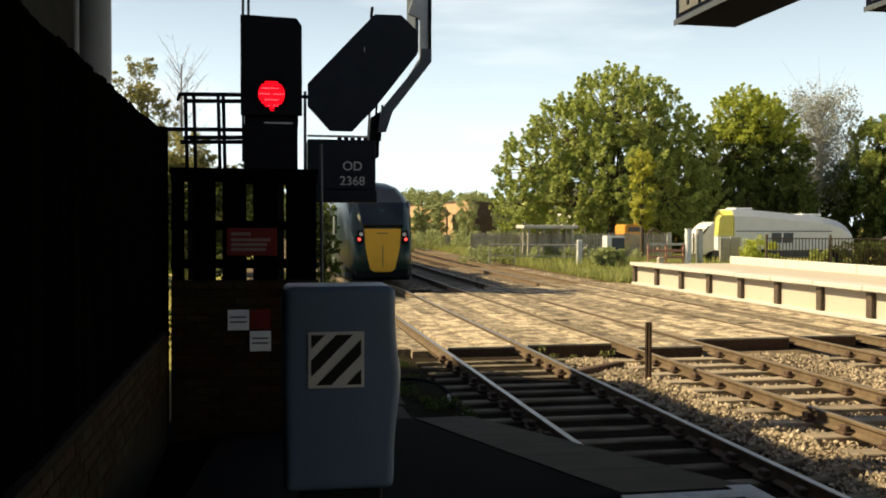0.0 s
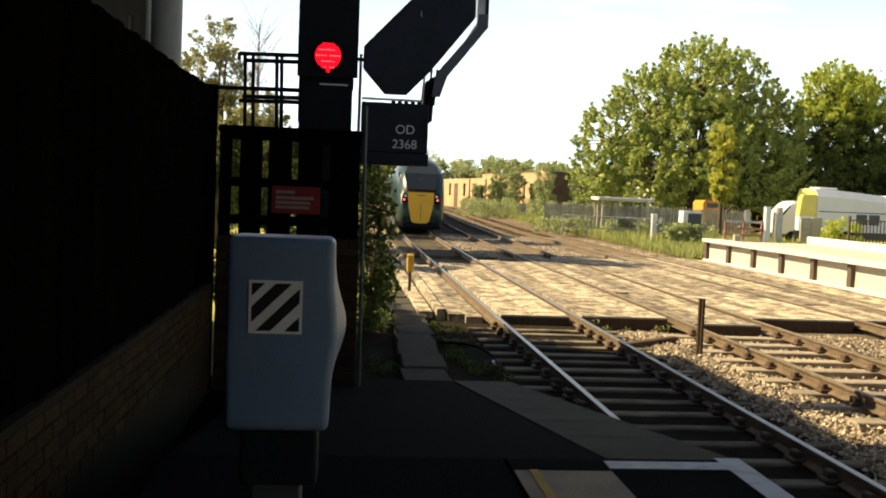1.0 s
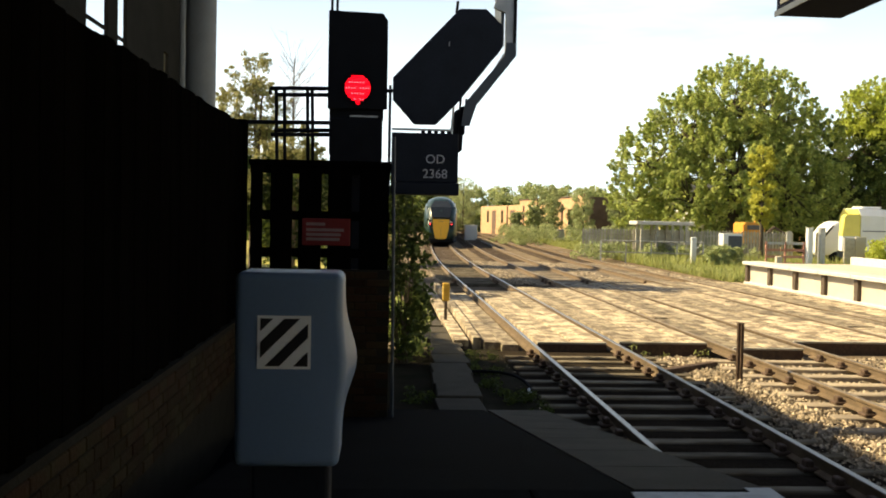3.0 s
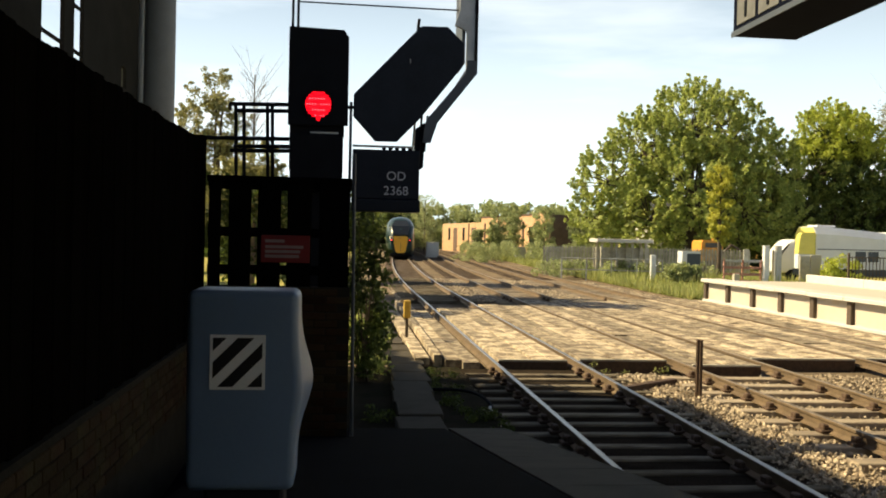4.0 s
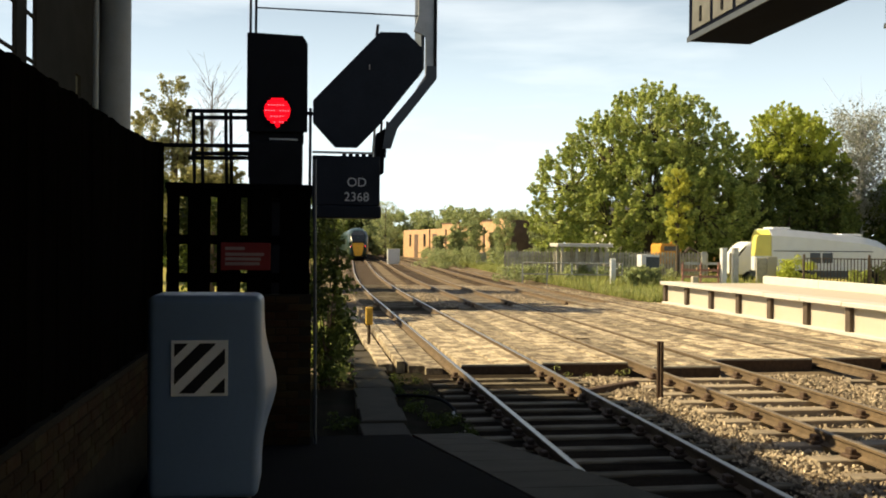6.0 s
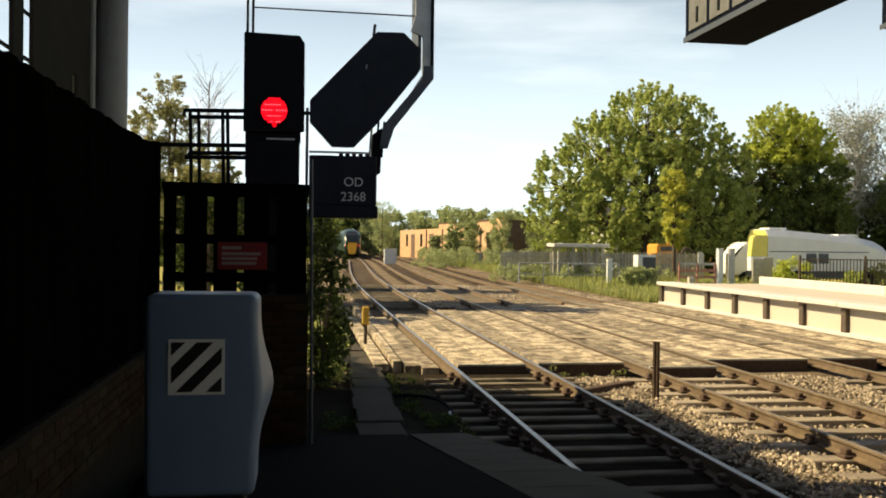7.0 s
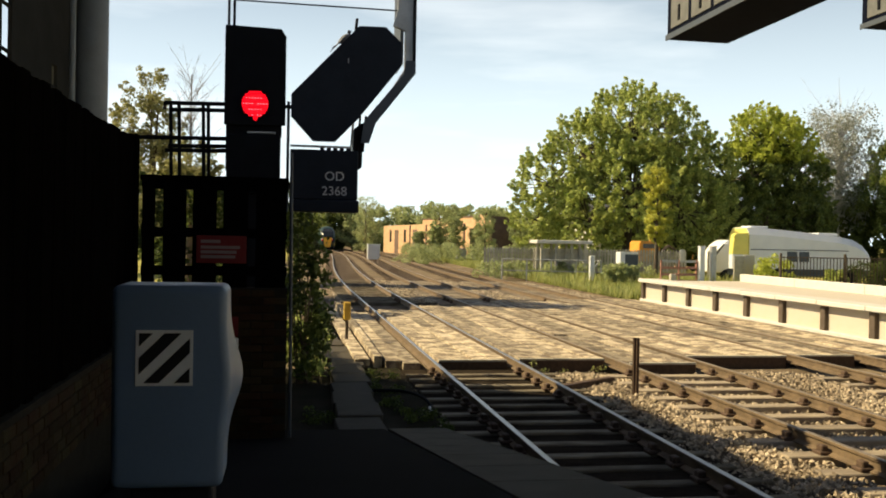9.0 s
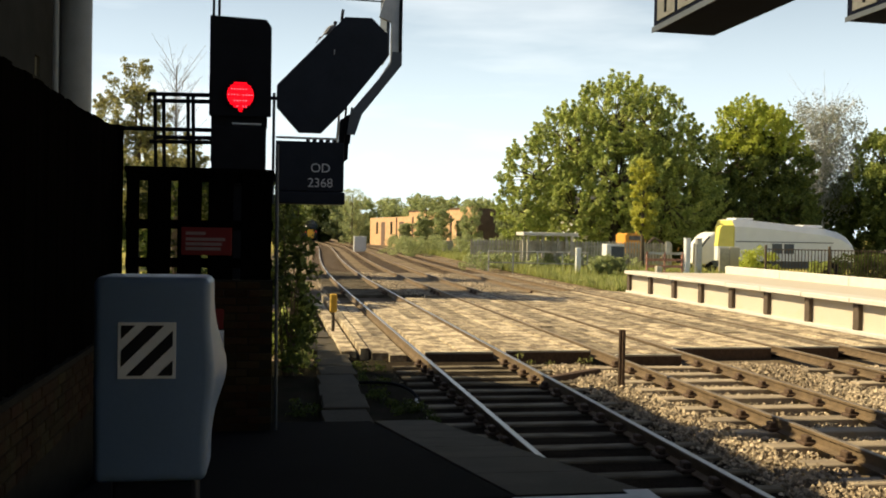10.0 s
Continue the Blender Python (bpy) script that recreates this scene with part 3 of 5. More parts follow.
def left_side():
    w = thing("wall_west", "low mossy brown brick wall below the timber fence", "wall", kind="structure")
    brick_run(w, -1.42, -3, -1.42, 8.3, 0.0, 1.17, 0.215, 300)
    # ground strip in the same shade-darkened colour as the platform
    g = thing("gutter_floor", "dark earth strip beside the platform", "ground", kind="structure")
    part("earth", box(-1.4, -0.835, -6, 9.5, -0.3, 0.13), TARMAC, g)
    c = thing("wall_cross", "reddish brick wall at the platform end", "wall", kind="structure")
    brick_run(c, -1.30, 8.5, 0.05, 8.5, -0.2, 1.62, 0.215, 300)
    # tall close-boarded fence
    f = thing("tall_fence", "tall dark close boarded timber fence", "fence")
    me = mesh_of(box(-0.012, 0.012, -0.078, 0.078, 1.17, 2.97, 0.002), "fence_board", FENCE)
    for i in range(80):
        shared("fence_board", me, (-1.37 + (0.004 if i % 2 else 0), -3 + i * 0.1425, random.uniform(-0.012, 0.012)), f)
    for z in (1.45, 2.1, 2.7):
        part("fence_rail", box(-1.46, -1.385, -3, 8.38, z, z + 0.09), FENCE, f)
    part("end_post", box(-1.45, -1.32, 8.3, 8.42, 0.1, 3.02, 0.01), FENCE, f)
    # open paling fence over the cross wall
    h = thing("paling_fence", "dark wide board paling fence on the brick wall", "fence")
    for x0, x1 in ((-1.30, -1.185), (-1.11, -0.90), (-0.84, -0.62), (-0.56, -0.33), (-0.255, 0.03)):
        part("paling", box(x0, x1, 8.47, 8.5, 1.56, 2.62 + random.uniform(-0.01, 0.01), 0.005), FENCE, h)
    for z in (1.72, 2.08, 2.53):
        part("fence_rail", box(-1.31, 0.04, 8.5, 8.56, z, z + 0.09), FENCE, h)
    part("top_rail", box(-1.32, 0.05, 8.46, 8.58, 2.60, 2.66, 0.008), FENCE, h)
    part("pipe", rod((0.10, 8.44, -0.2), (0.07, 8.44, 2.9), 0.016, 8), GREYDARK, h, "thin grey pipe")
    s = thing("warning_sign", "red warning sign with pale lines on the paling fence", "sign")
    part("plate", box(-0.80, -0.34, 8.452, 8.464, 1.84, 2.10, 0.004), REDSIGN, s)
    for i, (wd, zz) in enumerate(((0.18, 2.045), (0.36, 1.99), (0.33, 1.945), (0.32, 1.90))):
        part("text_line", box(-0.76, -0.76 + wd, 8.448, 8.4515, zz - 0.014, zz + 0.014), PALETEXT, s)
    for x0, z0 in ((-0.79, 1.15), (-0.59, 0.95)):
        n = thing("notice", "small white notice with blurred lines on the brick wall", "notice")
        part("sheet", box(x0, x0 + 0.195, 8.375, 8.383, z0, z0 + 0.19, 0.002), STICKER_W, n)
        for zz in (0.07, 0.115):
            part("text_line", box(x0 + 0.02, x0 + 0.17, 8.371, 8.3745, z0 + zz, z0 + zz + 0.014), GREYDARK, n)
    r = thing("notice", "small dark red notice on the brick wall", "notice")
    part("sheet", box(-0.59, -0.40, 8.375, 8.383, 1.155, 1.34, 0.002), REDSIGN, r)
    # station building behind the fence
    b = thing("station_building", "tall grey green station building with a pale corner column", "building", kind="structure")
    xf, ye, top = -3.3, 15.2, 6.5
    part("end_wall", box(-9, -5.8, ye - 0.3, ye, -0.3, top), RENDERGREY, b)
    part("end_wall", box(-5.799, xf, ye - 0.3, ye, -0.3, 3.1), RENDERGREY, b)
    part("end_wall", box(-5.799, xf, ye - 0.3, ye, top - 0.4, top), RENDERGREY, b)
    # strip added to keep the sun off the corner column
    part("end_wall", box(-3.95, xf, ye - 0.3, ye, 3.101, top - 0.401), RENDERGREY, b)
    part("base_wall", box(xf - 0.25, xf, -8, ye - 0.301, -0.3, 3.1), DARKCLAD, b)
    for y0, y1 in ((-8, 9.9), (10.72, 11.12), (11.53, 13.52), (13.84, ye - 0.301)):
        part("side_wall", box(xf - 0.05, xf, y0, y1, 3.101, top - 0.3), DARKCLAD, b)
    part("lintel", box(xf - 0.25, xf, -8, ye - 0.301, top - 0.299, top), DARKCLAD, b)
    part("window_head", box(xf - 0.05, xf, 13.521, 13.839, 4.5, top - 0.301), DARKCLAD, b)
    part("window_apron", box(xf - 0.05, xf, 13.521, 13.839, 3.101, 4.2), DARKCLAD, b)
    for y0, y1 in ((9.9, 10.72), (11.12, 11.53)):
        for k in range(5):
            part("glazing_bar", box(xf - 0.04, xf - 0.015, y0, y1, 3.7 + k * 0.55, 3.74 + k * 0.55), DARKCLAD, b)
    part("corner_column", rod((xf + 0.24, ye - 0.1, -0.3), (xf + 0.24, ye - 0.1, top), 0.24, 24), LIGHTGREY, b, "pale grey round column", smooth=True)
    part("downpipe", rod((xf + 0.03, ye - 0.55, -0.3), (xf + 0.03, ye - 0.55, top), 0.05, 12), LIGHTGREY, b, smooth=True)
    part("roof_edge", box(-9.2, xf + 0.5, -8, ye + 0.15, top + 0.001, top + 0.25, 0.03), ROOFGREY, b)
    # canopy over the platform behind the camera, and the wall that closes it: unseen, added to cut skylight
    k = thing("sky_blocking_canopy", "unseen dark canopy added over the platform to cut skylight", "canopy", kind="structure")
    part("soffit", box(xf + 0.02, 1.66, -14, 4.9, 4.0, 4.12), RENDERGREY, k)
    part("fascia", box(1.661, 1.74, -14, 4.9, 3.95, 4.2), GREYDARK, k)
    part("back_wall", box(xf, 1.7, -14.3, -14.01, -0.3, 4.5), RENDERGREY, k)
    for y in (-4, -10):
        part("canopy_post", rod((0.4, y, 0.9), (0.4, y, 4.0), 0.09, 12), GREYDARK, k)
    # unseen blocks, added to keep sky light off the shaded side
    part("rear_light_block", box(-9, 30, -27, -26, -0.3, 7.5), RENDERGREY, k)
    part("east_light_block", box(18.5, 24, -25.9, 13, -0.3, 10.0), RENDERGREY, k)
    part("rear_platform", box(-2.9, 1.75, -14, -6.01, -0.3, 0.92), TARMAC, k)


left_side()


# ---- telephone cabinet ----
def cabinet():
    c = thing("telephone_cabinet", "blue grey moulded plastic trackside telephone cabinet on a pedestal", "cabinet", at=(-0.268, 1.95, 0.92))
    # shell: rounded box, belly bulging on one flank
    bm = bmesh.new()
    bmesh.ops.create_cube(bm, size=1)
    bmesh.ops.transform(bm, matrix=Matrix.Translation((0.010, -0.035, 0.788)) @ Matrix.Diagonal((0.288, 0.20, 0.532, 1)), verts=bm.verts)
    bmesh.ops.bevel(bm, geom=bm.edges[:], offset=0.022, segments=4, affect="EDGES", profile=0.5)
    bmesh.ops.subdivide_edges(bm, edges=[e for e in bm.edges if abs(e.verts[0].co.z - e.verts[1].co.z) > 0.3], cuts=18)
    for v in bm.verts:
        u = (v.co.z - 0.522) / 0.532
        swell = math.exp(-((u - 0.52) / 0.19) ** 2)
        if v.co.x > 0.1:
            v.co.x += 0.03 * swell * (0.4 + (v.co.y + 0.135) / 0.20)
        v.co.x *= 1.0 + 0.025 * (u - 0.5)
    part("shell", bm, GREYBOX, c, smooth=True)
    part("plinth", box(-0.09, 0.125, -0.10, 0.05, 0.36, 0.521, 0.012, 2), NAVY, c, "dark blue steel plinth")
    part("pedestal", box(-0.06, 0.08, -0.05, 0.07, 0.0, 0.359, 0.006), GREYDARK, c)
    part("base_plate", box(-0.12, 0.14, -0.11, 0.13, 0.0, 0.012), GREYDARK, c)
    # striped label
    x0, x1, z0, z1, y = -0.072, 0.072, 0.793, 0.938, -0.139
    lab = part("label", box(x0, x1, y, y + 0.003, z0, z1), STICKER_W, c, "square label with black and white diagonal stripes")
    a0, a1, b0, b1 = x0 + 0.008, x1 - 0.008, z0 + 0.008, z1 - 0.008
    w, hgt = a1 - a0, b1 - b0

    def clip(poly, inside, cut):
        out = []
        for i, p in enumerate(poly):
            q = poly[(i + 1) % len(poly)]
            if inside(p):
                out.append(p)
            if inside(p) != inside(q):
                out.append(cut(p, q))
        return out
    for lo, hi in ((-0.02, 0.27), (0.50, 0.83), (1.10, 1.40), (1.70, 2.02)):
        # bands of u + v between lo and hi, u to the right and v downwards
        poly = [(0, 0), (1, 0), (1, 1), (0, 1)]
        val = lambda p: p[0] + p[1]
        for lim, sgn in ((lo, 1), (hi, -1)):
            def cutter(p, q, lim=lim):
                t = (lim - val(p)) / (val(q) - val(p))
                return (p[0] + t * (q[0] - p[0]), p[1] + t * (q[1] - p[1]))
            poly = clip(poly, lambda p, lim=lim, sgn=sgn: sgn * (val(p) - lim) >= 0, cutter)
        if len(poly) > 2:
            part("stripe", prism([(a0 + u * w, b1 - v * hgt) for u, v in poly], y - 0.002, y + 0.0005), STICKER_K, lab)


cabinet()


# ---- signal with its cage, junction indicator and number plate ----
def signal():
    s = thing("railway_signal", "black colour light signal showing red with a diagonal route indicator", "signal", at=(0, 11, 0))
    part("backboard", prism([(-0.735, 3.44), (-0.005, 3.45), (-0.01, 4.53), (-0.07, 4.62), (-0.735, 4.64)], 0, 0.05, bevel=0.006), BLACK, s)
    part("head_case", box(-0.62, -0.12, 0.05, 0.30, 3.48, 4.5, 0.02), BLACK, s)
    ring = bmesh.new()
    bmesh.ops.create_cone(ring, cap_ends=False, segments=32, radius1=0.19, radius2=0.185, depth=0.03)
    bmesh.ops.transform(ring, matrix=pose(-0.37, -0.016, 3.70, 90), verts=ring.verts)
    part("lens_rim", ring, BLACK, s)
    disc = bmesh.new()
    bmesh.ops.create_circle(disc, cap_ends=True, segments=32, radius=0.155)
    bmesh.ops.transform(disc, matrix=pose(-0.37, -0.006, 3.70, 90), verts=disc.verts)
    lens = part("lens", disc, LENS, s, "glowing red signal lens")
    for j in range(9):
        zz = 0.138 - 0.0345 * j
        half = math.sqrt(max(0.0, 0.158 ** 2 - zz * zz))
        part("lens_bar", box(-0.37 - half, -0.37 + half, -0.012, -0.0065, 3.70 + zz - 0.0145, 3.70 + zz + 0.0145, 0.003), LENSROW, lens)
        k = int(half / 0.036)
        for i in range(-k, k + 1):
            if j % 2 == 0 and j and random.random() < 0.8:
                dot = bmesh.new()
                bmesh.ops.create_icosphere(dot, subdivisions=1, radius=0.009)
                bmesh.ops.translate(dot, vec=(-0.37 + i * 0.034, -0.014, 3.70 + zz), verts=dot.verts)
                part("diode", dot, LED, lens)
    tail = bmesh.new()
    bmesh.ops.create_circle(tail, cap_ends=True, segments=12, radius=0.03)
    bmesh.ops.transform(tail, matrix=pose(-0.365, -0.006, 3.525, 90), verts=tail.verts)
    part("lens", tail, LENSROW, s, "small red marker light")
    part("bracket", box(-0.46, -0.12, -0.02, 0.06, 3.345, 3.365), GALV, s, "pale bracket strip")
    part("lower_case", box(-0.70, -0.06, -0.03, 0.3, 2.62, 3.33, 0.015), BLACK, s)
    part("neck", box(-0.69, -0.05, 0.07, 0.3, 3.331, 3.47), BLACK, s)
    part("mast", box(-0.50, -0.22, 0.05, 0.3, -0.3, 2.62, 0.01), BLACK, s)
    part("side_pipe", rod((0.03, 0.05, 2.4), (0.03, 0.05, 3.75), 0.018), GREYDARK, s)
    for x in (-0.71, -0.645):
        part("ladder_stile", rod((x, 0.25, 2.9), (x, 0.25, 5.6), 0.016), BLACK, s)
    part("link", box(-0.01, 0.06, 0.0, 0.04, 3.66, 3.70), BLACK, s)
    # number plate box
    n = part("number_case", box(0.06, 0.885, -0.02, 0.34, 2.565, 3.17, 0.008), NAVY, s, "dark navy case with white lettering")
    part("lower_ledge", box(0.06, 0.90, -0.05, 0.36, 2.41, 2.56, 0.01), NAVY, s)
    letters("OD", 0.155, (0.60, -0.024, 2.845), SIGTEXT, n)
    letters("2368", 0.155, (0.60, -0.024, 2.665), SIGTEXT, n)
    part("rail_top", box(0.06, 0.80, 0.0, 0.04, 3.20, 3.225), GALV, s)
    for x in (0.42, 0.5, 0.58, 0.66, 0.74):
        part("rail_stub", box(x, x + 0.05, 0.0, 0.03, 3.17, 3.2), BLACK, s)
    # route indicator: a long octagonal board leaning to the right
    f = part("route_indicator", prism([(0.06, 3.84), (0.87, 4.705), (1.20, 4.71), (1.40, 4.52), (1.40, 4.24), (0.88, 3.57), (0.60, 3.275), (0.33, 3.275), (0.06, 3.57)], -0.02, 0.05, bevel=0.006), NAVY, s, "dark navy diagonal route indicator board")
    part("edge_chip", box(0.74, 0.75, -0.024, -0.019, 4.24, 4.30), GALV, f)
    part("peg", rod((0.83, 0.02, 4.66), (0.845, 0.02, 4.80), 0.018), BLACK, s)
    # sloping walkway frame at its side
    outer = [(1.30, 4.76), (1.36, 4.96), (1.36, 5.7), (1.57, 5.75), (1.57, 4.18), (1.30, 3.80), (1.12, 3.58), (1.06, 3.60), (1.24, 3.88), (1.45, 4.22), (1.45, 4.70)]
    part("side_frame", prism(outer, 0.10, 0.16, bevel=0.004), GALV, s, "pale galvanised guard frame")
    part("guard_plate", prism([(1.40, 4.30), (1.44, 4.30), (1.44, 5.6), (1.40, 5.6)], 0.16, 0.9), GREYDARK, s)
    part("guard_edge", prism([(1.55, 4.20), (1.585, 4.18), (1.585, 5.75), (1.55, 5.75)], 0.05, 0.10), BLACK, s)
    part("strut", prism([(1.585, 4.16), (1.10, 3.53), (1.02, 3.28), (0.92, 3.28), (0.96, 3.56), (1.44, 4.15), (1.46, 4.32), (1.585, 4.32)], 0.04, 0.09), GREYDARK, s)
    part("side_case", prism([(0.82, 2.90), (0.94, 2.98), (0.955, 3.54), (0.84, 3.46)], 0.10, 0.3, bevel=0.005), BLACK, s)
    for x in (0.80, 0.88, 0.95):
        part("cage_bar", rod((x, 0.1, 3.17), (x + 0.03, 0.1, 3.62), 0.014), GALV if x < 0.85 else BLACK, s)
    part("wire", rod((-0.66, 0.25, 5.00), (1.36, 0.2, 4.97), 0.010), GREYDARK, s)
    # walkway cage to the left
    for z, x0 in ((3.715, -1.47), (3.635, -1.40), (3.285, -1.78), (3.19, -1.42), (3.135, -1.46)):
        part("handrail", rod((x0, 0.35, z), (-0.70, 0.35, z + 0.015), 0.026), BLACK, s)
    for x in (-1.40, -1.30, -1.01, -0.95):
        part("rail_post", rod((x, 0.35, 3.70), (x + 0.02, 0.35, 2.75), 0.022), BLACK, s)
    part("curved_end", rod((-1.47, 0.35, 3.71), (-1.52, 0.75, 3.70), 0.021), BLACK, s)
    part("walkway", box(-1.5, 0.1, 0.1, 0.9, 2.70, 2.76), BLACK, s)
    part("walkway_leg", box(-1.38, -1.3, 0.4, 0.5, -0.3, 2.7), BLACK, s)


signal()


# ---- gantry boxes over the far tracks ----
def gantry():
    g = thing("signal_gantry", "dark overhead gantry with hanging equipment cases", "gantry", at=(0, 0, 0))
    for x0, y0 in ((5.60, 12.8), (9.03, 13.2)):
        base = Vector((x0, y0, 5.15 + (0.44 if x0 > 6 else 0)))
        poly = [base, base + Vector((0.98, 0.02, 0)), base + Vector((0.98, -2.98, 0)), base + Vector((0, -3.0, 0))]
        case = part("equipment_case", prism([(p.x, p.y) for p in poly], base.z, base.z + 1.1, "z", 0.01), UNDERBLUE, g)
        part("case_edge", box(x0 - 0.02, x0, y0 - 3.0, y0 + 0.02, base.z - 0.01, base.z + 0.07), GREYDARK, case)
        for k in range(4):
            part("side_panel", box(x0 - 0.015, x0 + 0.002, y0 - 0.78 - k * 0.72, y0 - 0.16 - k * 0.72, base.z + 0.13, base.z + 1.0, 0.004), LOUVRE, case, "dusty grey side panel")
            part("hinge", box(x0 - 0.03, x0 - 0.0155, y0 - 0.50 - k * 0.72, y0 - 0.44 - k * 0.72, base.z + 0.2, base.z + 0.42), BLACK, case)
    # unseen beam and leg, added to carry the cases; beam set by its shadow
    part("beam", box(-3.3, 19, 9.9, 10.3, 6.24, 6.72), GREYDARK, g)
    for x in (18.6,):
        part("leg", box(x, x + 0.4, 9.9, 10.3, -0.3, 6.24), GREYDARK, g)


gantry()


def cable():
    """A black hose that loops over the ground beside the track."""
    c = thing("cable", "black cable looped on the ground with a pale end", "cable")
    cu = bpy.data.curves.new("hose", "CURVE")
    cu.dimensions, cu.bevel_depth, cu.bevel_resolution = "3D", 0.022, 2
    sp = cu.splines.new("BEZIER")
    pts = [(0.75, 13.6, -0.2), (1.3, 13.1, -0.12), (1.75, 12.7, -0.08), (1.98, 12.0, -0.12), (1.95, 11.5, -0.2)]
    sp.bezier_points.add(len(pts) - 1)
    for p, q in zip(sp.bezier_points, pts):
        p.co, p.handle_left_type, p.handle_right_type = q, "AUTO", "AUTO"
    tmp = bpy.data.objects.new("hose", cu)
    me = bpy.data.meshes.new_from_object(tmp)
    bpy.data.objects.remove(tmp)
    me.materials.append(BLACK)
    new("hose", me).parent = c
    part("pale_end", rod((1.965, 11.8, -0.15), (1.95, 11.5, -0.2), 0.026, 8), GALV, c)


cable()


# ---- plants ----
def leaf_cloud(name, centres, radii, per, size, material, parent, seed, flat=0.75, up=0.25):
    """Many small folded leaves in clumps about the centres."""
    rng = np.random.default_rng(seed)
    c = np.repeat(np.array(centres, float), per, axis=0)
    r = np.repeat(np.array(radii, float), per)
    n = len(c)
    d = rng.normal(size=(n, 3))
    d /= np.linalg.norm(d, axis=1)[:, None]
    p = c + d * (r * rng.random(n) ** 0.45)[:, None] * np.array([1, 1, flat])
    nrm = d * 0.7 + rng.normal(size=(n, 3)) * 0.6 + np.array([0, 0, up])
    nrm /= np.linalg.norm(nrm, axis=1)[:, None]
    a = np.cross(nrm, rng.normal(size=(n, 3)))
    a /= np.linalg.norm(a, axis=1)[:, None] + 1e-9
    b = np.cross(nrm, a)
    s = size * rng.uniform(0.6, 1.4, n)[:, None]
    a, b = a * s, b * s * 0.62
    fold = nrm * s * 0.18
    v = np.stack([p - a, p - b + fold, p + a, p + b + fold], 1)
    i = np.arange(n)[:, None] * 4
    f = np.concatenate([i + [[0, 1, 2]], i + [[0, 2, 3]]], 1).reshape(-1, 3)
    return mesh_np(name, v, f, material, parent)


def tree(name, label, at, height, radius, clumps, per, size, material, seed, low=0.18, bark=None, lean=0.0, narrow=1.0, dark=None, category="tree"):
    rng = random.Random(seed)
    t = thing(name, label, category, at=at)
    bark = bark or BARK
    bm = rod((0, 0, -0.3), (lean * 0.3, 0, height * 0.45), 0.022 * height, 10, 0.014 * height)
    rod((lean * 0.3, 0, height * 0.44), (lean, 0, height * 0.88), 0.014 * height, 8, 0.003 * height, bm=bm)
    part("trunk", bm, bark, t)
    centres, radii = [], []
    limbs = bmesh.new()
    for i in range(clumps):
        u = (i + 0.5) / clumps
        z = height * (low + (0.96 - low) * u)
        # crown outline: widest below the middle
        k = (u - 0.0)
        wide = radius * math.sin(math.pi * min(1, 0.16 + 0.84 * (1 - k) ** 0.8)) ** 0.6 if k > 0.35 else radius * (0.72 + 0.8 * k)
        ang = i * 2.39996 + rng.uniform(-0.5, 0.5)
        rr = wide * narrow * rng.uniform(0.25, 0.95)
        c = Vector((lean * u + rr * math.cos(ang), rr * math.sin(ang), z + rng.uniform(-0.04, 0.04) * height))
        centres.append(c)
        radii.append(rng.uniform(0.20, 0.38) * radius)
        if i % 3 == 0:
            rod((lean * u * 0.5, 0, max(height * 0.15, c.z - 0.35 * rr - 0.08 * height)), c, 0.006 * height, 5, 0.0015 * height, bm=limbs)
    part("branchwork", limbs, bark, t)
    leaf_cloud("crown", centres, radii, per, size, material, t, seed)
    if dark:
        inner = [Vector((c.x * 0.55, c.y * 0.55, c.z * 0.95)) for c in centres[::2]]
        leaf_cloud("inner_crown", inner, [0.3 * radius] * len(inner), per // 2, size * 1.2, dark, t, seed + 50)
    return t


